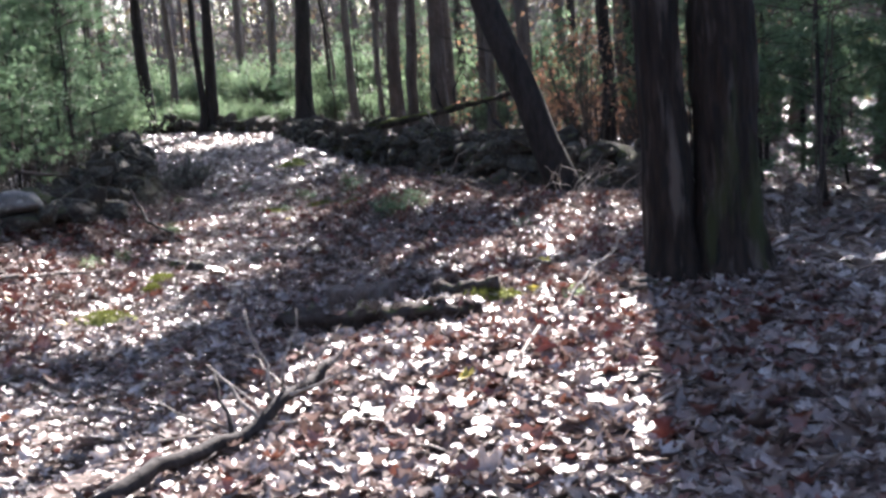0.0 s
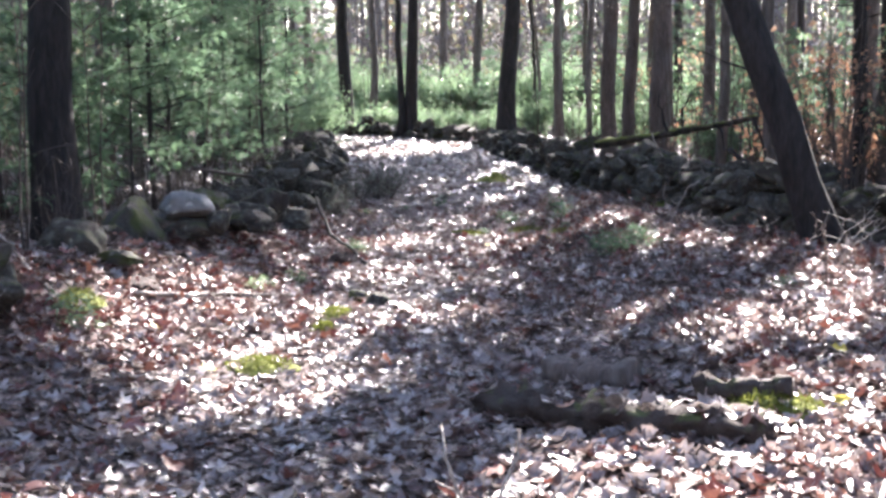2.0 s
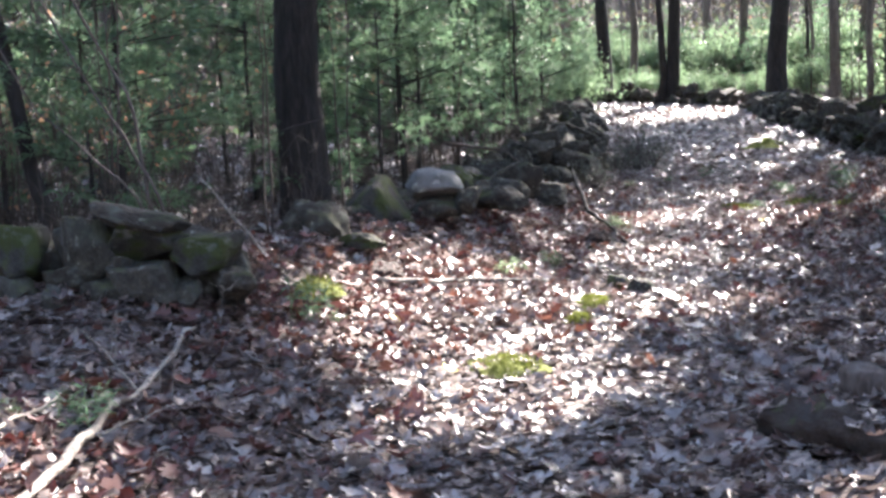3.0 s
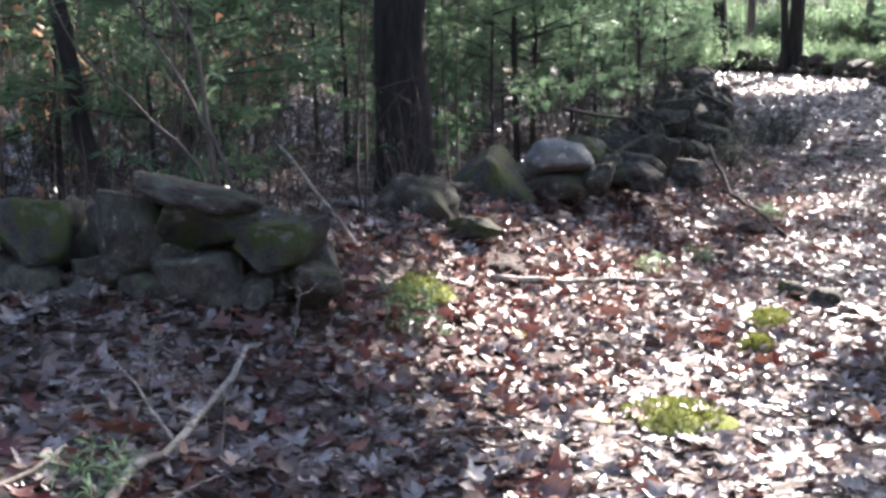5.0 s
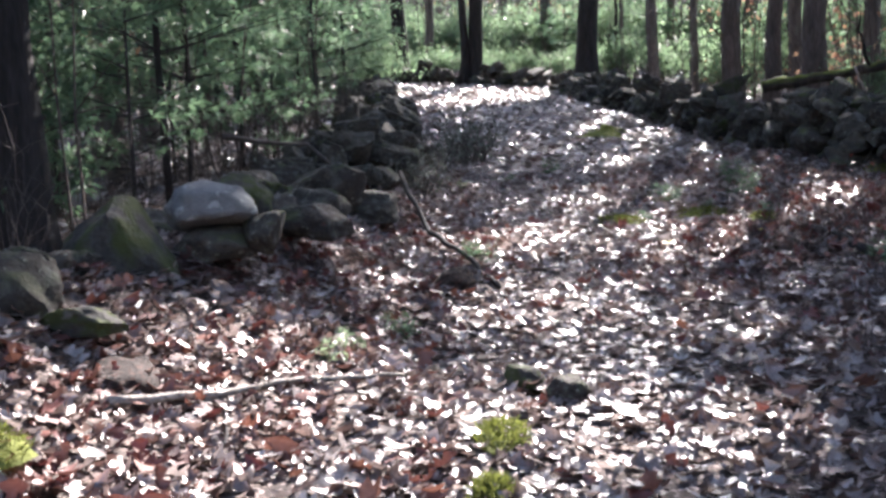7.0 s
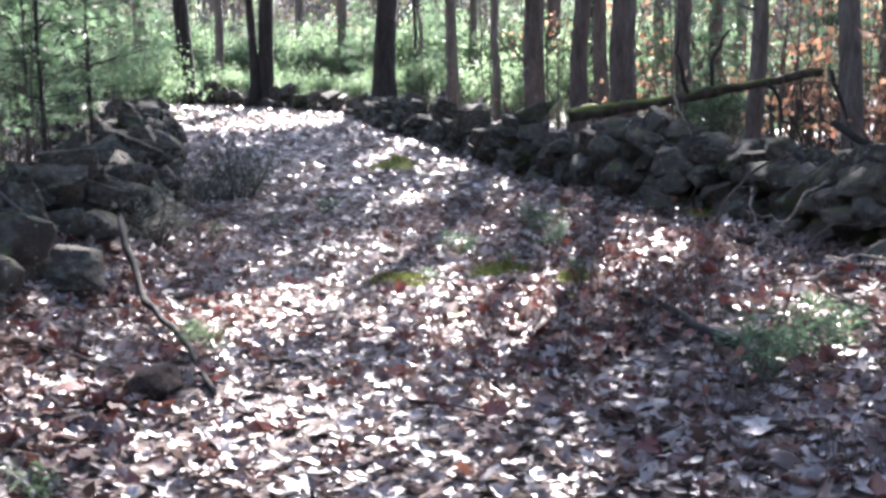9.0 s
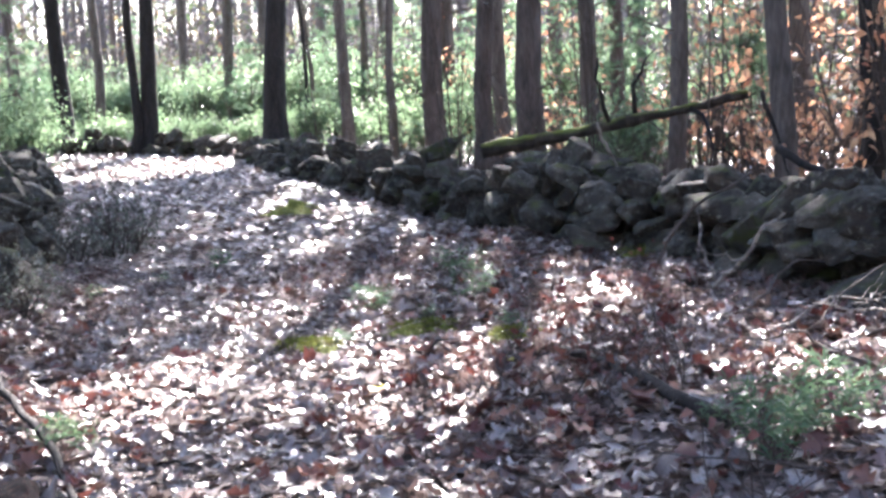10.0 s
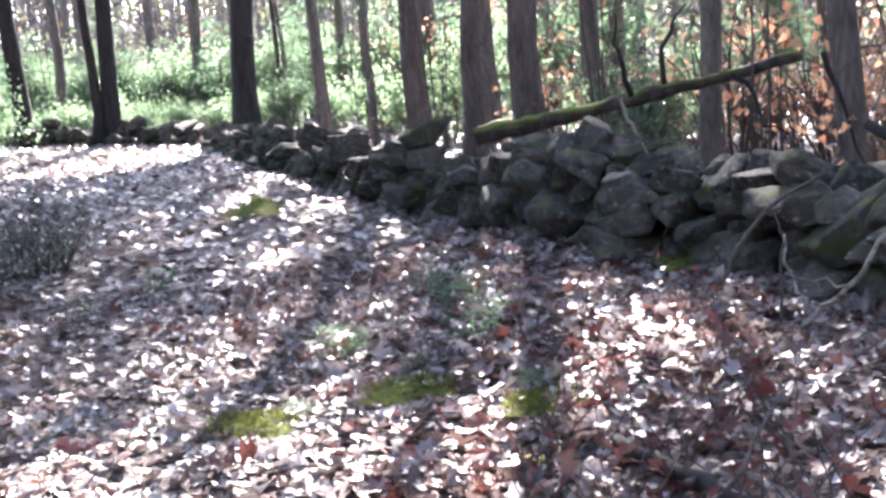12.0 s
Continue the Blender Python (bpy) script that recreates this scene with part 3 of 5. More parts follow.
PINES = []
for k, (h, reach) in enumerate(((2.6, 0.8), (3.6, 0.95), (4.4, 1.05), (1.7, 0.6))):
    t, c = whorl_tree(h, 300 + k, (0.2, 0.22, 0.24, 0.16)[k], reach, 0.008 + 0.0035 * h)
    PINES.append(plant("young_pine", -6, 12, t, c, M_BARK_DARK, M_NEEDLE, "young green pine with a thin dark stem and soft needles", "young pine", "young pines behind the wall", "needles", "trunk"))
spots = [(-5.5, 13.6), (-5.7, 15.0), (-6.2, 16.2), (-5.9, 17.6), (-6.6, 18.6), (-6.4, 20.0), (-7.2, 21.8), (-7.4, 23.4), (-8.2, 25.0), (-8.4, 27.3), (-9.6, 28.6), (-10.0, 30.6), (-11.2, 33.0),
         (-6.6, 13.6), (-7.0, 15.2), (-7.6, 16.6), (-8.0, 19.6), (-8.8, 17.4), (-8.4, 14.0), (-9.2, 13.0), (-7.6, 12.0), (-6.4, 10.6), (-7.4, 10.4), (-8.6, 9.4), (-9.8, 10.8), (-6.9, 8.7), (-8.0, 8.0), (-9.6, 8.6),
         (-10.6, 14.4), (-11.2, 17.0), (-9.8, 20.2), (-10.6, 22.8), (-9.9, 25.4), (-11.6, 27.8), (-12.6, 23.4), (-13.0, 16.4), (-12.2, 30.0), (-14.0, 20.0), (-10.9, 12.0), (-12.0, 9.5), (-11.0, 7.4), (-14.2, 26.0), (-5.6, 14.4), (-6.0, 13.0), (-6.9, 17.4), (-5.9, 19.2), (-7.0, 20.6), (-6.9, 11.6), (-5.9, 9.6), (-7.9, 9.0), (-8.9, 16.2), (-7.8, 18.2), (-9.4, 18.8), (-8.9, 23.6), (-7.9, 22.6), (-9.0, 12.0), (-10.2, 16.0), (-7.3, 14.2), (-6.2, 21.4), (-8.8, 26.6), (-8.3, 10.6),
         (3.3, 17.6), (4.4, 21.4), (2.6, 23.6), (5.6, 24.2), (1.2, 26.4), (4.0, 28.0), (6.0, 18.0), (3.2, 32.0), (0.6, 34.0), (3.9, 14.6), (5.4, 11.6), (6.6, 13.4), (4.6, 8.0), (3.4, 10.6), (4.2, 12.4), (3.0, 14.6), (5.0, 9.6), (6.0, 10.0), (3.6, 11.5), (4.4, 10.6), (4.0, 13.4), (5.6, 14.8), (3.9, 9.6), (4.8, 11.8), (3.4, 12.8), (5.2, 13.2), (3.0, 11.6), (6.4, 15.6), (7.0, 11.8), (4.9, 16.6),
         (-8.2, 41.6), (-5.4, 42.4), (-2.9, 40.4), (-1.0, 42.8), (-6.8, 46.0), (-11.6, 43.0), (-3.9, 46.6), (-9.4, 48.0), (-13.6, 46.4), (1.4, 36.2), (0.8, 45.0), (-12.8, 40.0), (-15.4, 44.0), (3.4, 40.0)]
scatter(PINES, spots)

SHRUBS = []
for k, (h, w) in enumerate(((1.9, 1.2), (1.4, 1.0), (2.5, 1.3))):
    st, lv = shrub(400 + k, h, w, 0.085, 13, 2600)
    SHRUBS.append(plant("green_shrub", -6, 40, st, lv, M_TWIG, M_LAUREL, "bright green leafy shrub in the sun", "shrub", "sunlit shrubs beyond the far wall"))
spots = []
for k in range(62):
    spots.append((-17 + 21 * ((k * 0.618) % 1), 39.0 + 15 * ((k * 0.381) % 1) ** 1.2))
spots += [(-9.6, 32.6), (-10.8, 34.2), (-9.2, 34.6), (-12.0, 36.5), (-0.4, 30.4), (-1.6, 35.2), (1.6, 30.6), (2.8, 26.2), (1.0, 22.6), (4.2, 18.8), (-10.4, 37.6), (-12.9, 38.6)]
scatter(SHRUBS, spots)
scatter([copy_thing(SHRUBS[1], pose(-5, 38, gz(-5, 38)))], [(-3.6 - 0.85 * k, 37.4 + 0.5 * k + 0.5 * (k % 3)) for k in range(11)] + [(-2.4, 36.6), (-1.2, 35.8), (0.0, 36.4), (1.2, 33.2), (-0.9, 32.2), (2.4, 30.2)], scales=(0.55, 0.85))

BARE = []
for k in range(3):
    BARE.append(plant("bare_shrub", 0, 20, bare_shrub(500 + k, 1.0, 0.5, 7, 0.005), None, M_TWIG, None, "leafless twiggy shrub in leaf litter", "shrub", "bare brush", stem_name="stem"))
spots = [(-0.3, 20.6), (-1.0, 22.2), (-1.3, 23.4), (-2.0, 25.6), (-2.4, 27.8), (-2.9, 30.0), (0.4, 18.7), (1.0, 17.4), (1.6, 16.3), (2.2, 15.2), (-0.7, 21.4), (-1.8, 24.4), (0.3, 21.5), (1.8, 18.9), (2.8, 17.2),
         (-5.0, 9.2), (-5.4, 10.4), (-5.6, 12.0), (-5.3, 14.4), (-5.5, 16.6), (-5.9, 18.8), (-6.6, 22.6), (-6.0, 8.4), (-6.6, 9.0), (-5.8, 7.6), (-6.2, 11.2), (-7.0, 13.0), (-7.4, 26.4), (-4.6, 38.0), (-6.4, 39.6), (-8.6, 41.6),
         (-7.2, 7.4), (-6.4, 14.8), (-5.2, 11.6), (-5.3, 13.2), (-5.6, 15.4), (-6.0, 13.8), (-6.6, 12.2), (-7.2, 11.0), (-6.8, 10.0), (-5.6, 8.8), (-7.6, 8.6), (-8.0, 12.8), (-7.4, 14.2), (-6.6, 16.8), (-5.7, 17.6), (-6.9, 19.4), (-8.4, 15.4), (-8.8, 10.2), (-5.1, 10.0), (-6.2, 9.8), (-7.8, 9.8), (-5.9, 12.6), (2.0, 11.6), (2.6, 9.0), (3.0, 12.8), (3.2, 7.0), (-0.9, 19.9), (-0.7, 20.2), (-1.05, 20.5), (-0.5, 19.9), (-0.3, 20.3), (-1.2, 21.2), (0.1, 19.8), (0.5, 19.5), (0.9, 19.4), (-1.4, 22.0), (-1.6, 22.8)] + [(-5.4 - 5.5 * ((k * 0.618) % 1), 8.4 + 11 * ((k * 0.3819) % 1)) for k in range(70)]
scatter(BARE, spots, scales=(0.7, 1.4))

SAPLINGS = []
for k in range(3):
    root = base("bare_sapling", 1, 22, gz(1, 22), "slender leafless grey sapling in the woods", "sapling", "bare saplings")
    for j, piece in enumerate(bare_shrub(530 + k, (3.4, 4.4, 2.6)[k], 0.75, (2, 3, 2)[k], 0.012, True)):
        if j % 6 == 0:
            stem = part("stem", mesh_of("stem", *piece, M_TWIG), root)
        else:
            part("twig", mesh_of("twig", *piece, M_TWIG), stem)
    SAPLINGS.append(root)
spots = [(0.9, 18.9), (0.2, 20.4), (-0.4, 22.8), (1.7, 20.8), (0.6, 22.4), (1.4, 24.0), (2.6, 22.2), (-0.9, 25.2), (0.2, 26.0), (-1.8, 28.4), (-0.6, 29.0), (1.0, 27.6), (2.4, 26.8), (-2.6, 32.0), (-1.2, 33.4),
         (0.4, 32.0), (-3.4, 36.6), (-5.2, 38.4), (-6.6, 40.2), (-4.0, 41.4), (-8.4, 42.6), (-9.6, 41.6), (-2.2, 38.6), (-7.6, 45.0), (-5.0, 45.6), (-11.2, 41.2), (-1.0, 39.0), (0.8, 41.0), (1.9, 15.9), (2.7, 16.8),
         (-5.2, 10.8), (-5.6, 9.4), (-6.3, 8.2), (-5.4, 12.6), (-6.6, 14.6), (-5.8, 16.2), (-5.5, 17.8), (-6.8, 10.6), (-7.4, 12.4), (-7.0, 18.4), (-8.0, 24.2), (-6.9, 22.2), (-8.8, 29.0), (3.0, 9.6), (3.6, 8.0), (2.8, 11.8)]
scatter(SAPLINGS, spots, scales=(0.7, 1.25))

BEECH = []
for k in range(2):
    st, lv = shrub(450 + k, (1.1, 2.6)[k], (0.7, 1.0)[k], 0.085, 6, (95, 150)[k])
    BEECH.append(plant("beech_sapling", 2, 20, st, lv, M_TWIG, M_BEECH, "small beech with papery orange autumn leaves", "sapling", "orange beech saplings"))
scatter(BEECH, [(1.9, 20.4), (3.4, 26.0), (2.5, 21.4), (1.2, 30.0), (1.5, 21.6), (4.6, 23.0), (2.9, 19.6), (-0.6, 33.0), (3.2, 22.4), (-6.0, 47.0), (2.1, 22.6), (5.2, 28.5), (3.3, 30.5), (-9.0, 10.2), (-9.2, 46.0), (1.0, 38.0), (2.3, 34.0), (2.4, 18.6), (3.1, 18.0), (2.2, 17.4), (3.8, 20.6), (2.6, 24.0), (1.7, 24.8), (3.6, 17.0), (0.6, 26.8), (4.4, 26.0), (-1.2, 37.4)], scales=(0.9, 1.7))
scatter([copy_thing(BEECH[0], pose(2, 22, gz(2, 22)))], [(1.5 + 2.6 * ((k * 0.618) % 1), 18.2 + 9 * ((k * 0.382) % 1)) for k in range(22)] + [(0.4, 24.6), (0.0, 27.6), (-0.8, 30.8)], scales=(0.6, 1.1))
scatter([copy_thing(BEECH[1], pose(-8, 11, gz(-8, 11)))], [(-7.4, 9.7), (-8.2, 11.3), (-9.2, 12.6), (-7.9, 13.4), (-6.7, 11.0), (-9.6, 11.0), (-8.7, 14.6), (-10.2, 13.0), (-7.0, 8.4), (-8.4, 17.0)], scales=(0.7, 1.1))


def far_woods():
    """The woods beyond: thin trunks, twig haze and scraps of foliage, past counting."""
    pieces = []
    for k in range(1500):
        while True:
            x, y = rnd.uniform(-75, 60), rnd.uniform(-40, 135)
            if y > 55 or ((x < -17 or x > 9) and y > -12) or y < -8:
                break
        h, r = rnd.uniform(9, 16), rnd.uniform(0.06, 0.2)
        z = gz(x, y)
        pieces.append(tube([(x, y, z - 0.2), (x + rnd.uniform(-0.2, 0.2), y, z + h * 0.4), (x + rnd.uniform(-0.5, 0.5), y, z + h)], [r, r * 0.75, r * 0.2], 5, closed=False))
    # distant bark is paler than its own tone: haze put into the colour
    tagged(new("far_tree_trunks", mesh_of("far_tree_trunks", *join(pieces), material("hazed_far_bark", (0.2, 0.17, 0.155), 0.95, 0.4, 3, 20, 0.3, stretch=(1, 1, 0.3)))), "grey-brown trunks of the woods further off", "woods", kind="stuff")
    n = 84000
    x, y = rng.uniform(-70, 45, n), rng.uniform(52, 120, n)
    side = rng.random(n) < 0.3
    x = np.where(side, np.where(rng.random(n) < 0.55, rng.uniform(-32, -16, n), rng.uniform(8, 24, n)), x)
    y = np.where(side, rng.uniform(-20, 60, n), y)
    # unseen twigs behind the start, added to cut sky light from that side
    behind = rng.random(n) < 0.16
    x, y = np.where(behind, rng.uniform(-24, 18, n), x), np.where(behind, rng.uniform(-24, -7, n), y)
    z = ground_z(x, y) + rng.uniform(0.1, 1.0, n) ** 1.2 * 13
    c = np.repeat(np.stack([x, y, z], 1), 3, 0) + rng.normal(size=(n * 3, 3)) * 0.35
    v, f = blades(c, rng.normal(size=(n * 3, 3)), 1.3, 0.06, 0.1, 0.3)
    tagged(new("far_twigs", fast_mesh("far_twigs", v, f, material("far_twig", (0.2, 0.16, 0.14), 0.9, 0.3, 3, 30, 0, ramp=[(0.11, 0.095, 0.09), (0.2, 0.17, 0.16), (0.16, 0.135, 0.125)]))), "bare grey twigs of the woods further off", "woods", kind="stuff")
    n = 30000
    x, y = rng.uniform(-60, 40, n), rng.uniform(50, 100, n)
    side = rng.random(n) < 0.35
    x = np.where(side, np.where(rng.random(n) < 0.6, rng.uniform(-26, -15, n), rng.uniform(7, 18, n)), x)
    y = np.where(side, rng.uniform(-15, 55, n), y)
    # more unseen foliage behind the start, added to block the sky there
    behind = rng.random(n) < 0.22
    x, y = np.where(behind, rng.uniform(-22, 16, n), x), np.where(behind, rng.uniform(-20, -6, n), y)
    z = ground_z(x, y) + 0.2 + rng.random(n) ** np.where(behind, 1.0, 2.0) * np.where(behind, 9, 6)
    c = np.repeat(np.stack([x, y, z], 1), 4, 0) + rng.normal(size=(n * 4, 3)) * 0.2
    v, f = blades(c, rng.normal(size=(n * 4, 3)), 0.3, 0.13)
    tagged(new("far_undergrowth", fast_mesh("far_undergrowth", v, f, material("far_leaf", (0.1, 0.16, 0.05), 0.6, 0.3, 3, 30, 0, translucent=0.4, ramp=[(0.1, 0.16, 0.08), (0.15, 0.21, 0.11), (0.24, 0.16, 0.09), (0.09, 0.14, 0.07), (0.2, 0.18, 0.12)]))), "green and tan undergrowth of the woods further off", "undergrowth", kind="stuff")


far_woods()


# ---- stones and walls ----
def stone_mesh(name, seed, mat, fine=0.15, planes=8, cuts=None):
    """A weathered fieldstone about one metre across: a block split along planes, with worn edges and rough faces."""
    r2 = random.Random(seed)
    bm = bmesh.new()
    bmesh.ops.create_cube(bm, size=1.0)
    if cuts is None:
        cuts = [((r2.gauss(0, 1), r2.gauss(0, 1), r2.gauss(0, 0.8)), r2.uniform(0.3, 0.47)) for _ in range(planes)]
        cuts += [((r2.uniform(-0.3, 0.3), r2.uniform(-0.3, 0.3), k), r2.uniform(0.3, 0.44)) for k in (1, -1)]
    else:
        cuts = cuts + [((r2.gauss(0, 1), r2.gauss(0, 1), r2.gauss(0, 1)), r2.uniform(0.38, 0.46)) for _ in range(9)]
    for d, e in cuts:
        d = Vector(d).normalized()
        bmesh.ops.bisect_plane(bm, geom=bm.verts[:] + bm.edges[:] + bm.faces[:], plane_co=d * e, plane_no=d, clear_outer=True)
        open_edges = [k for k in bm.edges if k.is_boundary]
        if open_edges:
            bmesh.ops.holes_fill(bm, edges=open_edges, sides=0)
    bmesh.ops.remove_doubles(bm, verts=bm.verts[:], dist=0.03)
    bmesh.ops.dissolve_degenerate(bm, edges=bm.edges[:], dist=0.01)
    bmesh.ops.bevel(bm, geom=bm.edges[:], offset=0.04, segments=1, affect="EDGES", profile=0.6)
    for _ in range(3):
        bmesh.ops.triangulate(bm, faces=bm.faces[:])
        long_edges = [k for k in bm.edges if k.calc_length() > fine]
        if not long_edges:
            break
        bmesh.ops.subdivide_edges(bm, edges=long_edges, cuts=1)
    bmesh.ops.triangulate(bm, faces=bm.faces[:])
    bmesh.ops.recalc_face_normals(bm, faces=bm.faces[:])
    shift = Vector((seed * 3.7, seed * 1.3, 0))
    for v in bm.verts:
        d = v.co.copy()
        v.co = d * (1 + 0.12 * noise.noise(d * 2.2 + shift) + 0.085 * noise.noise(d * 6 + shift) + 0.045 * noise.noise(d * 14 + shift))
    me = bpy.data.meshes.new(name)
    bm.to_mesh(me)
    bm.free()
    me.materials.append(mat)
    me.polygons.foreach_set("use_smooth", [True] * len(me.polygons))
    me.set_sharp_from_angle(angle=radians(31))
    return me


STONES = [stone_mesh("stone", 700 + k, M_STONE) for k in range(14)] + [stone_mesh("stone", 720 + k, M_STONE_MOSS) for k in range(3)]


def put_stone(parent, x, y, z, sx, sy, sz, turn=None, tip=12, me=None, label=""):
    ob = part("stone", me or STONES[rnd.randrange(len(STONES)) if rnd.random() < 0.35 else rnd.randrange(14)], parent, label)
    e = Euler((radians(rnd.uniform(-tip, tip)), radians(rnd.uniform(-tip, tip)), radians(rnd.uniform(0, 360) if turn is None else turn)))
    ob.matrix_basis = Matrix.LocRotScale((x, y, z), e, (sx, sy, sz))
    return ob


def build_wall(line, label, height, size, rows, start_height=None):
    """A dry stone wall of stacked fieldstones along a line; rows: front to back offsets."""
    root = base("stone_wall", 0, 0, 0, label, "stone wall", "dry stone walls")
    length = sum(math.dist(a, b) for a, b in zip(line, line[1:]))
    n = int(length / size)
    cum = [0.0]
    for a, b in zip(line, line[1:]):
        cum.append(cum[-1] + math.dist(a, b))
    for row in rows:
        for k in range(n + 1):
            s = (k + 0.5 * (rows.index(row) % 2)) * size + rnd.uniform(-0.06, 0.06)
            x = float(np.interp(s, cum, [p[0] for p in line]))
            y = float(np.interp(s, cum, [p[1] for p in line]))
            x2 = float(np.interp(s + 0.1, cum, [p[0] for p in line])) - float(np.interp(s - 0.1, cum, [p[0] for p in line]))
            y2 = float(np.interp(s + 0.1, cum, [p[1] for p in line])) - float(np.interp(s - 0.1, cum, [p[1] for p in line]))
            ang = math.atan2(y2, x2)
            nx, ny = -math.sin(ang), math.cos(ang)
            h, hh = 0.0, height * (0.85 + 0.45 * noise.noise(Vector((s * 0.9, row * 3, height)))) * rnd.uniform(0.8, 1.08)
            if start_height is not None:
                hh *= start_height + (1 - start_height) * min(1, s / 3.0)
            grain = (0.8 + 0.55 * rnd.random() + 0.5 * noise.noise(Vector((s * 1.3, row * 5, 2.0)))) * (1.0 if height > 0.6 else 0.72)
            while h < hh - 0.08:
                big = grain * rnd.choice((0.55, 0.7, 0.85, 1.0, 1.2, 1.5)) * (1.15 if h == 0 else 1.0)
                sz = size * rnd.uniform(0.45, 0.85) * (0.65 + 0.4 * big)
                lean = h * 0.16 * (-1 if row > 0 else 1)
                o = row + lean + rnd.uniform(-0.14, 0.14)
                px, py = x + nx * o + rnd.uniform(-0.04, 0.04), y + ny * o + rnd.uniform(-0.04, 0.04)
                put_stone(root, px, py, gz(px, py) - 0.04 + h + sz * 0.36, size * big * 1.16, size * rnd.uniform(0.9, 1.25), sz * 1.08, math.degrees(ang) + rnd.uniform(-40, 40), 30)
                h += sz * 0.72
    return root


RIGHT_LINE = [(2.45, 13.4), (1.3, 14.7), (0.75, 15.7), (0.5, 17.0), (-0.15, 18.6), (-0.5, 19.6), (-1.3, 21.8)]
build_wall(RIGHT_LINE, "tumbled dry wall of dark grey fieldstones beside the trail", 0.68, 0.31, [0.22, 0.0, -0.2])
build_wall([(-1.35, 22.0), (-2.2, 25.2), (-3.1, 29.0), (-3.9, 32.5), (-4.6, 35.2)], "low dry wall of grey fieldstones along the trail", 0.52, 0.42, [0.2, -0.2])
build_wall([(-4.7, 35.5), (-6.2, 36.6), (-8.2, 38.4), (-10.4, 40.2), (-13.5, 41.8)], "low far wall of dark stones closing the bend of the trail", 0.52, 0.45, [0.2])
build_wall([(-4.6, 13.2), (-4.65, 16.2), (-5.35, 20), (-6.5, 24.5), (-7.9, 29.3), (-8.9, 31.5)], "tumbled low wall of grey fieldstones with moss", 0.44, 0.36, [-0.25, 0.1, 0.32], start_height=0.2)


# the broken start of the left-hand wall, stone by stone
def left_pile():
    root = base("stone_pile", 0, 0, 0, "dark broken heap of fieldstones with one flat capstone", "stone pile", "dry stone walls")
    # x, y, height of the middle, size across, deep, high, mossy
    for x, y, z, a, b, c, mossy in [(-4.37, 8.05, 0.5, 0.34, 0.4, 0.15, 1), (-4.08, 8.12, 0.46, 0.3, 0.34, 0.25, 1), (-4.29, 7.98, 0.28, 0.33, 0.34, 0.37, 0), (-4.09, 8.0, 0.27, 0.14, 0.16, 0.13, 0), (-4.64, 7.9, 0.5, 0.3, 0.34, 0.36, 0),
                                    (-4.66, 7.66, 0.2, 0.17, 0.2, 0.24, 0), (-4.82, 7.7, 0.18, 0.18, 0.2, 0.2, 0), (-4.97, 7.68, 0.52, 0.29, 0.34, 0.36, 1), (-5.21, 7.56, 0.54, 0.3, 0.36, 0.3, 0), (-5.26, 7.44, 0.28, 0.36, 0.34, 0.34, 0), (-4.95, 7.64, 0.28, 0.3, 0.34, 0.3, 0),
                                    (-4.47, 7.96, 0.38, 0.2, 0.26, 0.2, 0), (-4.53, 7.86, 0.24, 0.26, 0.26, 0.26, 0), (-5.45, 7.42, 0.5, 0.28, 0.34, 0.36, 1), (-5.55, 7.3, 0.24, 0.4, 0.38, 0.36, 0), (-5.85, 7.3, 0.36, 0.42, 0.42, 0.5, 0), (-6.2, 7.1, 0.32, 0.45, 0.42, 0.46, 0),
                                    (-4.55, 8.25, 0.36, 0.5, 0.36, 0.5, 0), (-4.15, 8.35, 0.3, 0.42, 0.36, 0.44, 0), (-5.0, 7.98, 0.36, 0.5, 0.34, 0.5, 0), (-3.92, 8.2, 0.3, 0.22, 0.24, 0.22, 0), (-4.7, 7.8, 0.34, 0.2, 0.2, 0.18, 0)]:
        put_stone(root, x, y, z, a * 1.14, b * 1.1, c * 1.16, 28 + rnd.uniform(-35, 35), 26, STONES[14 + rnd.randrange(3)] if mossy else STONES[rnd.choice((0, 2, 4, 7, 9, 11))])
    cap = stone_mesh("capstone", 777, M_STONE, 0.1, cuts=[((0.1, 0, 1), 0.3), ((0, 0, -1), 0.3), ((1, 0.2, 0.9), 0.4), ((-1, 0.3, -0.3), 0.4), ((0.2, -1, 0.2), 0.38), ((0, 1, 0), 0.4), ((0.7, -0.7, 0), 0.44), ((-0.6, -0.8, 0.2), 0.45)])
    ob = put_stone(root, -4.33, 8.0, 0.66, 0.53, 0.46, 0.19, 12, 0, cap, "wide flat capstone on top of the heap")
    ob.rotation_euler = Euler((radians(-4), radians(11), radians(28)))


left_pile()


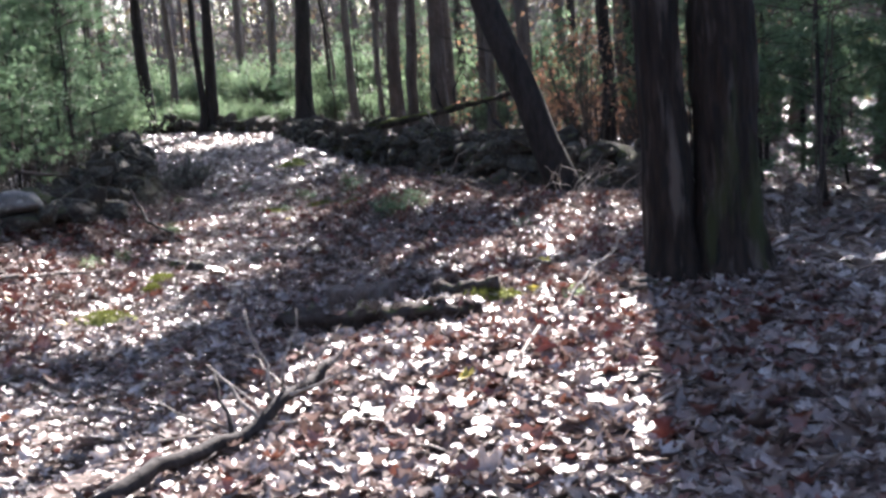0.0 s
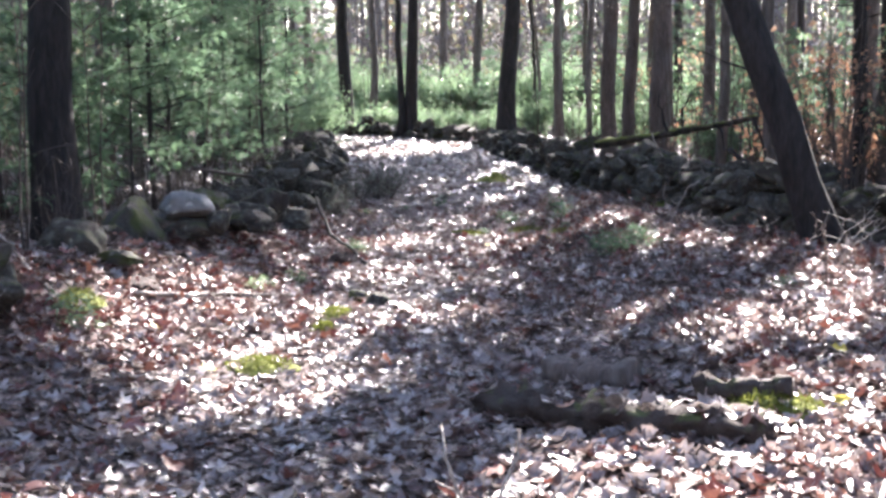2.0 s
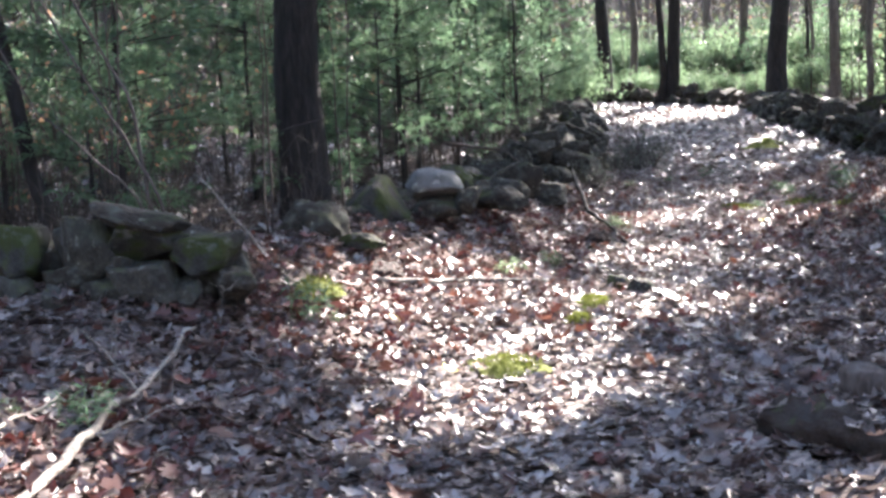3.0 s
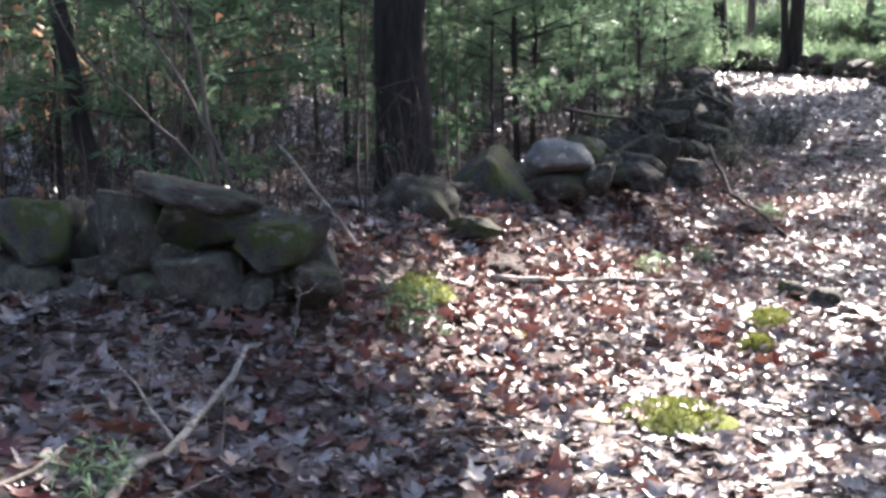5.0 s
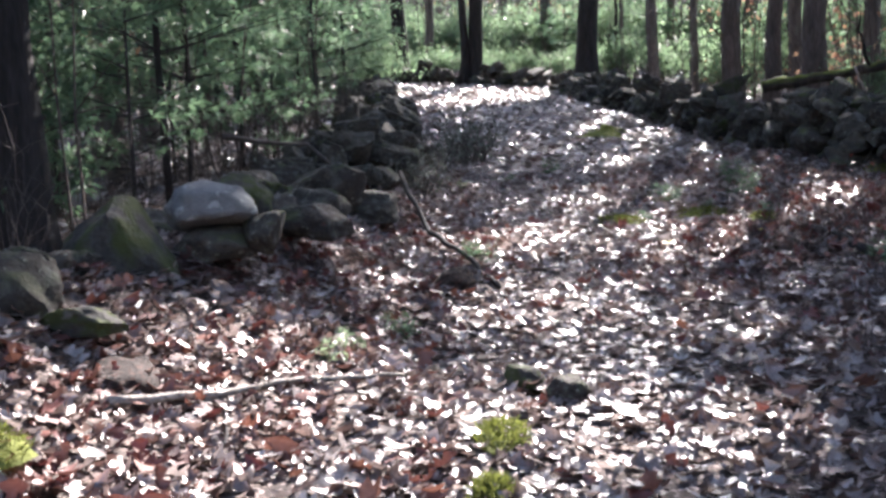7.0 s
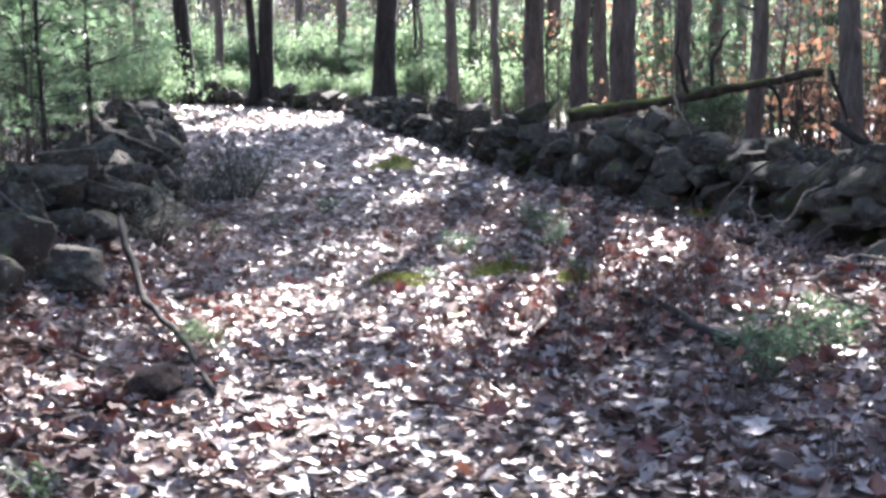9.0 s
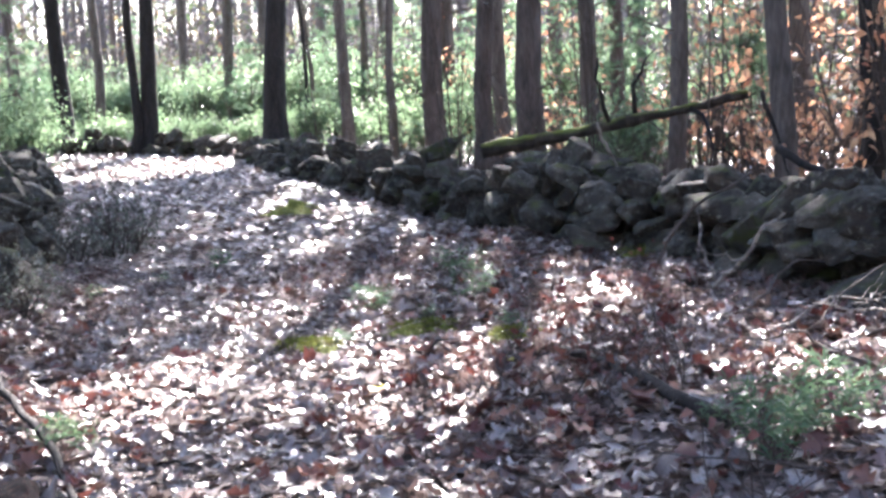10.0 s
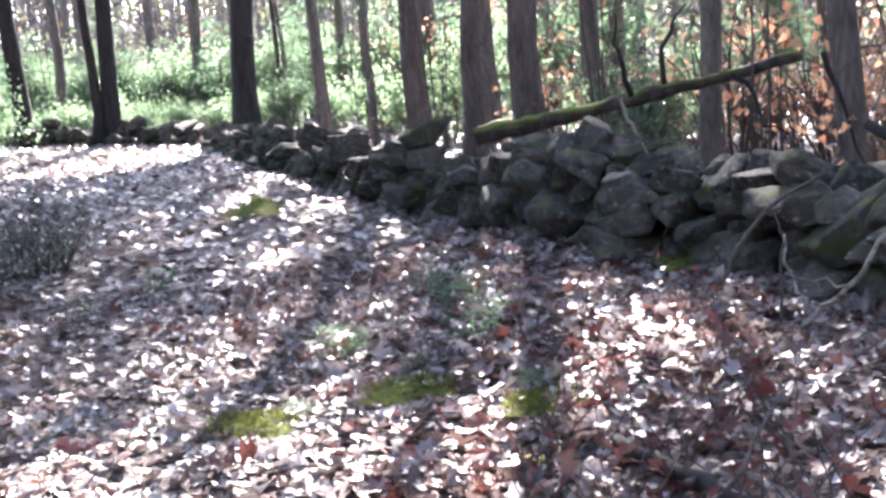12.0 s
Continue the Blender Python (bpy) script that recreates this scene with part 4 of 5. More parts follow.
def wall_boulders():
    root = base("stone_wall", 0, 0, 0, "broken line of mossy boulders at the edge of the trail", "stone wall", "dry stone walls")
    wedge = [((0.72, -0.25, 0.62), 0.2), ((-0.62, -0.15, 0.75), 0.27), ((0.12, -1, 0.35), 0.34), ((0, 1, 0.2), 0.4), ((0, 0, -1), 0.42), ((1, 0, -0.15), 0.46), ((-0.9, -0.4, 0.1), 0.42), ((-0.5, 0.6, 0.6), 0.34)]
    slab = [((0.22, -0.1, 1), 0.27), ((-0.9, -0.2, 0.5), 0.36), ((0.62, -0.35, 0.7), 0.34), ((0.05, -1, 0.2), 0.36), ((0.15, -0.4, -1), 0.22), ((1, 0, -0.2), 0.46), ((-0.5, -0.7, 0.3), 0.42), ((0, 1, 0.3), 0.4)]
    dome = [((0.1, -0.2, 1), 0.34), ((-0.8, -0.2, 0.7), 0.38), ((0.75, -0.3, 0.65), 0.38), ((0.1, -1, 0.1), 0.4), ((0, 0, -1), 0.3), ((1, 0, 0), 0.46), ((-1, 0, 0), 0.46)]
    hero = [stone_mesh("boulder", 800 + k, m, 0.09, 9, c) for k, (m, c) in enumerate(((M_STONE, dome), (M_STONE_MOSS, wedge), (M_STONE_PALE, slab), (M_STONE_MOSS, dome), (M_STONE, None), (M_MOUND_BROWN, dome)))]
    # the earth-brown one is a leafy mound, shaped with the stone mesh
    for x, y, z, a, b, c, turn, k, label in [
            (-4.5, 10.2, 0.34, 0.46, 0.4, 0.46, 20, 0, "grey rounded boulder"), (-4.44, 11.2, 0.41, 0.55, 0.44, 0.62, 22, 1, "pointed boulder green with moss"), (-4.19, 11.74, 0.52, 0.46, 0.4, 0.36, 20, 2, "pale grey granite boulder"),
            (-4.22, 12.25, 0.5, 0.34, 0.34, 0.3, 20, 3, "moss-topped stone"), (-3.93, 11.75, 0.38, 0.19, 0.22, 0.25, 80, 4, "grey wedge stone"), (-4.12, 10.2, 0.25, 0.32, 0.2, 0.15, 160, 3, "sloping mossy slab"),
            (-4.17, 11.78, 0.33, 0.42, 0.4, 0.24, 0, 0, ""), (-3.88, 10.0, 0.03, 0.3, 0.26, 0.22, 30, 5, "earth-brown mound half sunk in leaves"), (-4.65, 10.9, 0.3, 0.34, 0.34, 0.3, 60, 4, ""), (-4.0, 12.8, 0.3, 0.5, 0.34, 0.26, 155, 0, ""),
            (-4.35, 12.9, 0.3, 0.42, 0.4, 0.3, 120, 4, ""), (-4.2, 13.6, 0.28, 0.46, 0.4, 0.32, 70, 0, ""), (-4.7, 12.2, 0.3, 0.34, 0.34, 0.34, 10, 0, ""), (-4.85, 9.5, 0.2, 0.3, 0.3, 0.26, 10, 0, ""),
            (-4.35, 14.2, 0.34, 0.5, 0.42, 0.42, 30, 4, ""), (-4.05, 14.5, 0.18, 0.42, 0.4, 0.3, 100, 0, ""), (-4.25, 9.2, 0.1, 0.24, 0.24, 0.2, 70, 4, ""), (-4.6, 10.55, 0.4, 0.26, 0.26, 0.24, 20, 4, "")]:
        put_stone(root, x, y, z, a * 1.12, b * 1.12, c * 1.12, turn, 4, hero[k], label)


wall_boulders()
# the brown one is a leafy mound built like a stone
for x, y, a, b, c, label in ((-2.22, 10.55, 0.19, 0.16, 0.15, "small dark stone lying in the trail"), (-2.42, 10.75, 0.2, 0.16, 0.15, "small mossy stone lying in the trail"), (-3.12, 12.85, 0.36, 0.26, 0.19, "brown stone half buried in leaves beside the trail")):
    lump = [((0.1, -0.2, 1), 0.3), ((-0.8, -0.3, 0.6), 0.34), ((0.7, -0.4, 0.6), 0.36), ((0.2, -1, 0.4), 0.36), ((-0.3, 0.9, 0.5), 0.38)]
    ob = tagged(new("stone", stone_mesh("stone", 731 + len(label), M_MOUND_BROWN if "brown" in label else M_STONE_MOSS if "mossy" in label else M_STONE, 0.1, cuts=lump)), label, "stone")
    ob.matrix_basis = Matrix.LocRotScale((x, y, gz(x, y) + c * 0.25), Euler((0, 0, rnd.random() * 6)), (a, b, c))


# ---- logs, fallen branches and sticks ----
def branch(name, points, r0, r1, mat, label, category="branch", segs=8, wiggle=0.012, twigs=(), rough=0.08):
    """A stick from point to point with side twigs, each (start 0..1, end offset, radius, material)."""
    origin = Vector(points[0])
    root = base(name, *origin, label, category)
    pts = []
    for i, (a, b) in enumerate(zip(points, points[1:])):
        w = wander(Vector(a) - origin, Vector(b) - origin, 5, wiggle, 11 * i + len(points))
        pts += w if not pts else w[1:]
    radii = [r0 + (r1 - r0) * i / (len(pts) - 1) for i in range(len(pts))]
    part("stick", mesh_of("stick", *tube(pts, radii, segs, rough, seed=3), mat), root)
    for k, (t, off, r, m) in enumerate(twigs):
        a = pts[int(t * (len(pts) - 1))]
        part("twig", mesh_of("twig", *tube(wander(a, a + Vector(off), 5, 0.02, 70 + k), [r * (1 - 0.14 * j) for j in range(6)], 6), m), root)
    return root


def on(x, y, up=0.03):
    return (x, y, gz(x, y) + up)


def log(name, a, b, r, label, mat=M_ROT, taper=0.0, rot=0.0, flat=1.0):
    """A log from a to b; rot: depth of the holes and ridges that decay has left."""
    origin = Vector(a)
    root = base(name, *origin, label, "log")
    n, segs = 30, 28
    pts = wander((0, 0, 0), Vector(b) - origin, n, 0.008, 5)
    v, f = tube(pts, [r * (0.94 + 0.1 * math.sin(i * 0.5)) * (1 - taper * i / n) for i in range(n + 1)], segs, 0.04, seed=int(r * 1000), ridge=0.06)
    worn = []
    for k, p in enumerate(v):
        c = Vector(pts[k // segs])
        out = p - c
        q = p * 9 + origin
        dent = rot * (1.1 * noise.noise(q) + 0.9 * noise.noise(q * 2.7) + 0.5 * noise.noise(q * 6.5))
        out = out * (1 + dent)
        out.z *= flat
        worn.append(c + out)
    part("trunk", mesh_of("trunk", worn, f, mat), root)
    return root


log("rotten_log", on(-1.0, 7.48, 0.03), on(0.2, 6.36, 0.05), 0.105, "dark rotten log lying across the leaf litter", rot=0.5, flat=0.85)
log("rotten_log", on(-0.74, 8.02, 0.04), on(-0.3, 7.6, 0.06), 0.085, "short grey rotten log beside another", M_BARK_RED, rot=0.2)
log("rotten_log", on(-0.03, 7.1, 0.08), on(0.36, 6.92, 0.11), 0.05, "short broken log end on dead leaves", rot=0.25)
root = log("fallen_log", (-1.0, 19.2, 0.84), (1.2, 18.9, 1.225), 0.065, "mossy fallen log propped on a stone wall", M_MOSSY_BARK, 0.45, 0.22)
for k, (a, b) in enumerate((((1.0, -0.5, 0.22), (0.85, -0.75, 0.75)), ((1.2, -0.58, 0.28), (1.35, -0.7, 0.8)), ((2.1, -1.0, 0.4), (2.3, -1.1, -0.35)), ((1.6, -0.75, 0.3), (1.9, -0.9, -0.1)))):
    part("dead_branch", mesh_of("dead_branch", *tube(wander(a, b, 6, 0.05, 90 + k), [0.02, 0.018, 0.016, 0.013, 0.011, 0.008, 0.005], 6), M_BARK_DARK), root)
branch("fallen_branch", [on(-1.22, 4.05, 0.05), on(-0.98, 4.6, 0.05), on(-0.76, 4.95, 0.07), on(-0.6, 5.25, 0.1), on(-0.5, 5.5, 0.15)], 0.034, 0.026, M_BARK_DARK, "dark fallen branch with bleached twigs on leaf litter", wiggle=0.022, rough=0.16, twigs=[
    (0.52, (-0.24, 0.2, 0.24), 0.012, M_PALE), (0.62, (-0.12, 0.14, 0.4), 0.012, M_PALE), (0.66, (0.06, 0.16, 0.36), 0.0105, M_PALE), (0.45, (-0.36, 0.1, 0.16), 0.009, M_PALE), (0.72, (0.22, 0.2, 0.26), 0.009, M_PALE), (0.58, (-0.3, 0.25, 0.1), 0.0075, M_PALE), (0.66, (0.4, 0.15, 0.12), 0.0105, M_PALE), (0.95, (0.1, 0.12, 0.1), 0.015, M_PALE),
    (0.4, (-0.1, 0.25, 0.22), 0.014, M_BARK_DARK), (0.5, (0.5, 0.05, 0.04), 0.012, M_PALE), (0.7, (-0.25, 0.3, 0.1), 0.009, M_PALE)])
branch("bent_branch", [on(0.28, 4.75, 0.03), on(0.45, 5.5, 0.05), on(0.72, 6.35, 0.06), (0.86, 6.6, 0.26), (1.02, 6.75, 0.33), (1.1, 6.8, 0.42)], 0.009, 0.006, M_PALE, "thin bent grey branch rising from the leaf litter", twigs=[(0.42, (0.5, 0.2, 0.04), 0.006, M_PALE), (0.9, (0.02, 0.05, 0.2), 0.004, M_PALE)])
branch("bleached_branch", [on(-3.12, 5.35, 0.04), on(-3.32, 6.0, 0.06), on(-3.47, 6.45, 0.07), on(-3.61, 6.9, 0.06), on(-3.78, 7.36, 0.05), on(-3.88, 7.75, 0.05)], 0.022, 0.009, M_PALE, "bleached white fallen branch lying on brown leaves", rough=0.22, wiggle=0.018, twigs=[(0.6, (-0.35, 0.1, 0.25), 0.007, M_PALE), (0.35, (0.2, 0.3, 0.05), 0.007, M_PALE)])
branch("pale_branch", [on(-3.8, 9.75, 0.04), on(-3.5, 10.1, 0.05), on(-3.3, 10.5, 0.05), on(-2.95, 10.75, 0.04)], 0.019, 0.009, M_PALE, "thin pale branch lying on sunlit leaves", twigs=[(0.45, (0.16, 0.2, 0.03), 0.006, M_PALE), (0.7, (0.12, -0.14, 0.04), 0.005, M_PALE)])
branch("dark_stick", [on(-1.02, 14.5, 0.05), on(-0.92, 14.05, 0.06), on(-0.8, 13.5, 0.05), on(-0.69, 13.0, 0.03)], 0.018, 0.032, M_BARK_DARK, "dark fallen stick lying in brown leaves", twigs=[(0.5, (0.3, 0.2, 0.3), 0.007, M_TWIG)])
branch("dark_stick", [on(-4.1, 15.6, 0.25), on(-3.6, 14.4, 0.1), on(-3.1, 13.4, 0.06), on(-2.85, 12.75, 0.02)], 0.022, 0.014, M_BARK_DARK, "thin dark stick leaning from the wall onto the leaves")
branch("leaning_stick", [on(-4.04, 9.05, 0.0), (-4.3, 9.0, 0.46), (-4.58, 8.95, 0.8)], 0.012, 0.006, M_PALE, "thin bare stick leaning up out of the leaves")
branch("leaning_stick", [(-5.0, 14.0, 0.75), (-4.7, 15.0, 0.62), (-4.05, 14.6, 0.2)], 0.02, 0.012, M_TWIG, "grey stick lying over wall stones")
branch("leaning_stick", [on(-0.05, 15.5, 0.02), (0.06, 15.4, 0.25), (0.13, 15.3, 0.38), (0.2, 15.25, 0.5), (0.3, 15.25, 0.56)], 0.013, 0.007, M_PALE, "bent pale branch leaning on a stone wall", twigs=[(0.2, (-0.14, -0.1, 0.04), 0.007, M_PALE), (0.4, (-0.25, 0.02, 0.06), 0.006, M_PALE)])
branch("leaning_stick", [on(0.0, 15.6, 0.02), (-0.02, 15.52, 0.2), (-0.09, 15.6, 0.38), (-0.07, 15.65, 0.48)], 0.009, 0.005, M_PALE, "short pale forked stick against wall stones")
branch("leaning_stick", [on(-0.2, 16.1, 0.1), (-0.12, 16.1, 0.38), (0.0, 16.1, 0.53), (0.19, 16.12, 0.62), (0.42, 16.2, 0.74)], 0.012, 0.008, M_TWIG, "grey branch leaning over wall stones")
branch("leaning_stick", [(-0.22, 18.0, 1.06), (-0.15, 18.0, 0.9), (-0.06, 18.05, 0.68)], 0.012, 0.008, M_PALE, "pale stick leaning on top of a stone wall")
branch("leaning_stick", [on(-0.1, 15.6, 0.02), (0.0, 15.8, 0.45), (-0.05, 15.9, 0.62)], 0.005, 0.003, M_TWIG, "thin pale stick leaning on wall stones")
branch("dark_stick", [(0.7, 16.6, 0.86), (0.9, 16.35, 0.72), (1.0, 16.2, 0.56)], 0.03, 0.02, M_BARK_DARK, "dark broken limb on top of a stone wall")
branch("pale_branch", [on(-3.62, 5.6, 0.04), on(-3.68, 6.1, 0.06), on(-3.8, 6.6, 0.05)], 0.011, 0.007, M_PALE, "thin pale branch lying on brown leaves", twigs=[(0.4, (-0.2, 0.3, 0.05), 0.005, M_PALE), (0.2, (0.3, -0.05, 0.06), 0.005, M_PALE), (0.6, (0.05, -0.3, 0.04), 0.004, M_TWIG)])
for k, (top, r) in enumerate((((-5.15, 8.75, 1.3), 0.012), ((-4.98, 8.8, 1.35), 0.015), ((-5.5, 8.6, 1.25), 0.009))):
    branch("leaning_sapling", [on(-4.62 - 0.06 * k, 8.72, 0.0), (-4.72 - 0.08 * k, 8.72, 0.72), top, (top[0] - 0.5, top[1] + 0.1, top[2] + 0.7)], r, r * 0.5, M_TWIG, "thin bare sapling leaning out behind a stone heap", "sapling", 7, 0.015, [(0.6, (-0.2, 0.1, 0.4), 0.005, M_TWIG), (0.75, (0.1, 0.1, 0.4), 0.004, M_TWIG)])
for x, y, h in ((-3.5, 6.95, 0.3), (-3.98, 7.2, 0.34), (-4.08, 7.3, 0.22), (-3.3, 7.5, 0.26), (-4.3, 6.6, 0.35), (-3.9, 8.0, 0.28)):
    branch("upright_twig", [on(x, y, 0.0), on(x + 0.01, y + 0.02, h * 0.6), on(x + 0.03, y, h * 0.8)], 0.003, 0.002, M_PALE, "thin pale twig standing up in fallen leaves", "twig", 5, 0.006, [(0.8, (0.08, 0.02, 0.06), 0.003, M_PALE), (0.7, (-0.07, 0.0, 0.07), 0.003, M_PALE)])
for k in range(7):
    x, y, a = 1.3 + rnd.gauss(0, 0.22), 12.0 + rnd.gauss(0, 0.55), rnd.random() * 6.283
    w = Vector((math.cos(a), math.sin(a), 0))
    c = Vector(on(x, y, 0.02))
    branch("curled_branch", [tuple(c), tuple(c + w * 0.12 + Vector((0, 0, 0.2))), tuple(c + w * 0.34 + Vector((0, 0, 0.34))), tuple(c + w * 0.6 + Vector((0, 0, 0.2 + 0.2 * rnd.random())))], 0.007, 0.003, M_PALE, "curled pale branch rising from leaves beside a tree", "branch", 6, 0.02, [(0.5, tuple(w * 0.1 + Vector((0.1, 0, 0.22))), 0.005, M_PALE), (0.75, (0.0, 0.15, -0.15), 0.004, M_PALE)])
for k, (x, y) in enumerate([(0.3, 14.2), (0.55, 13.7), (0.1, 13.5), (0.7, 14.6), (0.0, 14.9), (0.4, 12.9), (0.75, 13.1), (-0.1, 14.3), (1.4, 11.6), (1.7, 11.9), (1.5, 12.3)]):
    a, ln = rnd.random() * 6.283, rnd.uniform(0.4, 0.9)
    branch("bare_branch", [on(x, y, 0.02), (x + math.cos(a) * ln * 0.5, y + math.sin(a) * ln * 0.5, gz(x, y) + ln * 0.3), (x + math.cos(a) * ln, y + math.sin(a) * ln, gz(x, y) + ln * rnd.uniform(0.15, 0.6))], 0.01, 0.003, (M_TWIG, M_PALE)[k % 2],
           ("thin grey branch sticking up from the leaves", "thin bleached branch sticking up from the leaves")[k % 2], "branch", 5, 0.02, [(0.5, (rnd.gauss(0, 0.2), rnd.gauss(0, 0.2), 0.2), 0.005, M_TWIG), (0.7, (rnd.gauss(0, 0.2), rnd.gauss(0, 0.2), 0.1), 0.004, M_TWIG)])
for k in range(46):
    while True:
        x, y = rnd.uniform(-4.2, 1.6), rnd.uniform(3.2, 18)
        if abs(x - np.interp(y, TRAIL_Y, TRAIL_X)) > 0.5:
            break
    a, ln = rnd.random() * 6.283, rnd.uniform(0.25, 0.8)
    branch("twig", [on(x, y, 0.035), on(x + math.cos(a) * ln, y + math.sin(a) * ln, 0.05)], rnd.uniform(0.004, 0.009), 0.002, (M_PALE, M_TWIG, M_BARK_DARK)[k % 3], ("thin bleached twig on fallen leaves", "thin grey-brown twig on fallen leaves", "thin dark twig on fallen leaves")[k % 3], "twig", 5)


# ---- moss, seedlings, low plants ----
def moss_clump(x, y, a, b, h, label):
    v, f = [], []
    n, m = 16, 6
    for j in range(m + 1):
        t = j / m
        for k in range(n):
            ang = 2 * math.pi * k / n
            q = 1 + 0.6 * noise.noise(Vector((math.cos(ang) * 1.5 + x * 7, math.sin(ang) * 1.5 + y * 3, t)))
            v.append((a * t * q * math.cos(ang), b * t * q * math.sin(ang), h * (1 - t * t) * (0.6 + 0.9 * noise.noise(Vector((math.cos(ang) * t * 3, math.sin(ang) * t * 3, x + y)))) - 0.01))
    for j in range(m):
        for k in range(n):
            p, q = j * n + k, j * n + (k + 1) % n
            f.append((p, q, q + n, p + n))
    root = base("moss_clump", x, y, gz(x, y) + 0.02, label, "moss", "moss clumps")
    part("cushion", mesh_of("cushion", v, f, M_MOSS), root)
    n2 = 520
    ang, rr = rng.uniform(0, 6.283, n2), np.sqrt(rng.random(n2))
    c = np.stack([a * rr * np.cos(ang), b * rr * np.sin(ang), h * (1 - rr ** 2) * 0.7], 1)
    part("grass", fast_mesh("grass", *blades(c, rng.normal(size=(n2, 3)) * np.array([0.8, 0.8, 0.3]) + np.array([0, 0, 0.8]), 0.045, 0.006, 0.1), M_MOSS), root)["kind"] = "stuff"


for x, y, a, b, h, label in [(-3.88, 9.02, 0.17, 0.2, 0.13, "bright yellow-green moss cushion among leaves"), (-2.4, 8.25, 0.2, 0.16, 0.06, "low olive moss cushion in sunlit leaves"), (-2.35, 9.45, 0.07, 0.09, 0.06, "small green moss tuft at the trail's edge"), (-2.4, 9.95, 0.1, 0.15, 0.035, "thin green moss at the trail's edge"),
                             (-1.62, 15.75, 0.24, 0.2, 0.06, "yellow-green moss among red leaves"), (-2.3, 15.55, 0.2, 0.17, 0.05, "olive moss among fallen leaves"), (0.05, 17.4, 0.26, 0.22, 0.06, "green moss at a wall's foot"), (-2.9, 23.0, 0.3, 0.3, 0.15, "yellow-green moss beside the wall"), (0.3, 6.9, 0.2, 0.12, 0.08, "green moss beside a rotten log"),
                             (-1.15, 15.2, 0.16, 0.16, 0.04, "brown-green moss by the trail"), (-4.56, 6.36, 0.08, 0.07, 0.16, "green moss at the foot of a birch")]:
    moss_clump(x, y, a, b, h, label)

SEEDLINGS = []
for k in range(2):
    r2 = random.Random(900 + k)
    cs, ws = [], []
    for j in range(14):
        c = Vector((r2.gauss(0, 0.045), r2.gauss(0, 0.045), r2.uniform(0.02, 0.13)))
        for _ in range(9):
            cs.append(c)
            ws.append((r2.gauss(0, 1), r2.gauss(0, 1), r2.gauss(0.4, 0.6)))
    SEEDLINGS.append(plant("pine_seedling", -3, 11, bare_shrub(910 + k, 0.11, 0.06, 4, 0.003), blades(np.array(cs), np.array(ws), 0.06, 0.006, 0.1), M_TWIG, M_LAUREL if k == 0 else M_NEEDLE, "small green pine seedling in fallen leaves", "seedling", "pine seedlings", "needles"))
scatter(SEEDLINGS, [(-3.12, 11.55), (-0.5, 12.75), (-3.6, 6.5), (-0.42, 12.95), (-3.3, 10.9), (-0.7, 13.0), (-3.8, 6.25), (-1.15, 15.4), (-3.2, 13.9), (-3.6, 8.45), (-3.55, 8.6), (-1.6, 16.1), (0.75, 6.6), (-2.1, 15.6), (-4.0, 17.8), (0.7, 10.4), (-3.3, 11.2), (-3.65, 18.6)], scales=(0.5, 0.85))
scatter([copy_thing(SEEDLINGS[1], pose(-1.9, 16.6, gz(-1.9, 16.6)))], [(-1.9, 16.6), (-1.35, 17.0), (-0.42, 12.72), (-0.3, 12.9), (-0.55, 12.8), (-3.3, 19.4), (-3.1, 13.6), (-3.53, 6.42), (-0.62, 12.6), (-1.98, 16.5), (-1.3, 16.3), (-3.7, 8.55)], scales=(1.2, 1.7))

LOW = []
for k in range(3):
    r2 = random.Random(940 + k)
    st, tips = [], []
    for j in range(11):
        a, b = Vector((r2.gauss(0, 0.08), r2.gauss(0, 0.05), 0)), Vector((r2.gauss(0, 0.12), r2.gauss(0, 0.12), r2.uniform(0.12, 0.3)))
        p = wander(a, b, 4, 0.015, 60 + j + k * 7)
        st.append(tube(p, [0.0035, 0.003, 0.0025, 0.002, 0.0015], 4, closed=False))
        tips += [p[2], p[3], p[4], p[4]]
    tips = np.array([tuple(t) for t in tips])
    c = tips[rng.integers(0, len(tips), 13)] + rng.normal(size=(13, 3)) * 0.04
    LOW.append(plant("low_bush", -1.5, 14, join(st), blades(c, rng.normal(size=(13, 3)), 0.05, 0.028, 0.3), M_TWIG, M_RED, "low bush with a few rust-red leaves", "bush", "low bushes", "foliage"))
scatter(LOW, [(-1.4, 14.1), (-1.0, 13.6), (-1.2, 14.5), (-1.7, 13.9), (-0.9, 15.2), (-0.6, 14.4), (-0.8, 12.2), (0.0, 10.6), (-3.6, 13.3), (1.2, 9.6), (0.9, 11.6), (-1.1, 14.9), (-0.9, 14.2), (-1.2, 13.9), (-0.7, 13.6), (-0.4, 13.2), (0.2, 12.4), (-0.6, 11.4), (0.4, 11.2), (-0.3, 10.0), (0.2, 9.2), (-0.6, 9.4), (0.7, 9.0), (1.0, 10.6), (-0.2, 11.8), (0.6, 12.8), (-1.0, 11.2), (-0.9, 10.2),
              (0.0, 8.6), (0.5, 8.3), (1.1, 8.9), (-0.5, 15.2), (-1.0, 15.9), (-0.3, 16.2), (-3.9, 12.6), (-3.7, 11.4), (-3.95, 9.2), (-4.1, 8.9), (-3.8, 10.6)], scales=(0.6, 1.1))
grey = shrub(480, 0.5, 0.42, 0.045, 14, 1100)
scatter([plant("grey_bush", -4.2, 20.4, *grey, M_TWIG, M_GREY, "low grey-green twiggy bush at the trail's edge", "bush", "low bushes")], [(-4.4, 20.6), (-4.6, 19.7), (-4.1, 16.4)], scales=(0.45, 0.6))


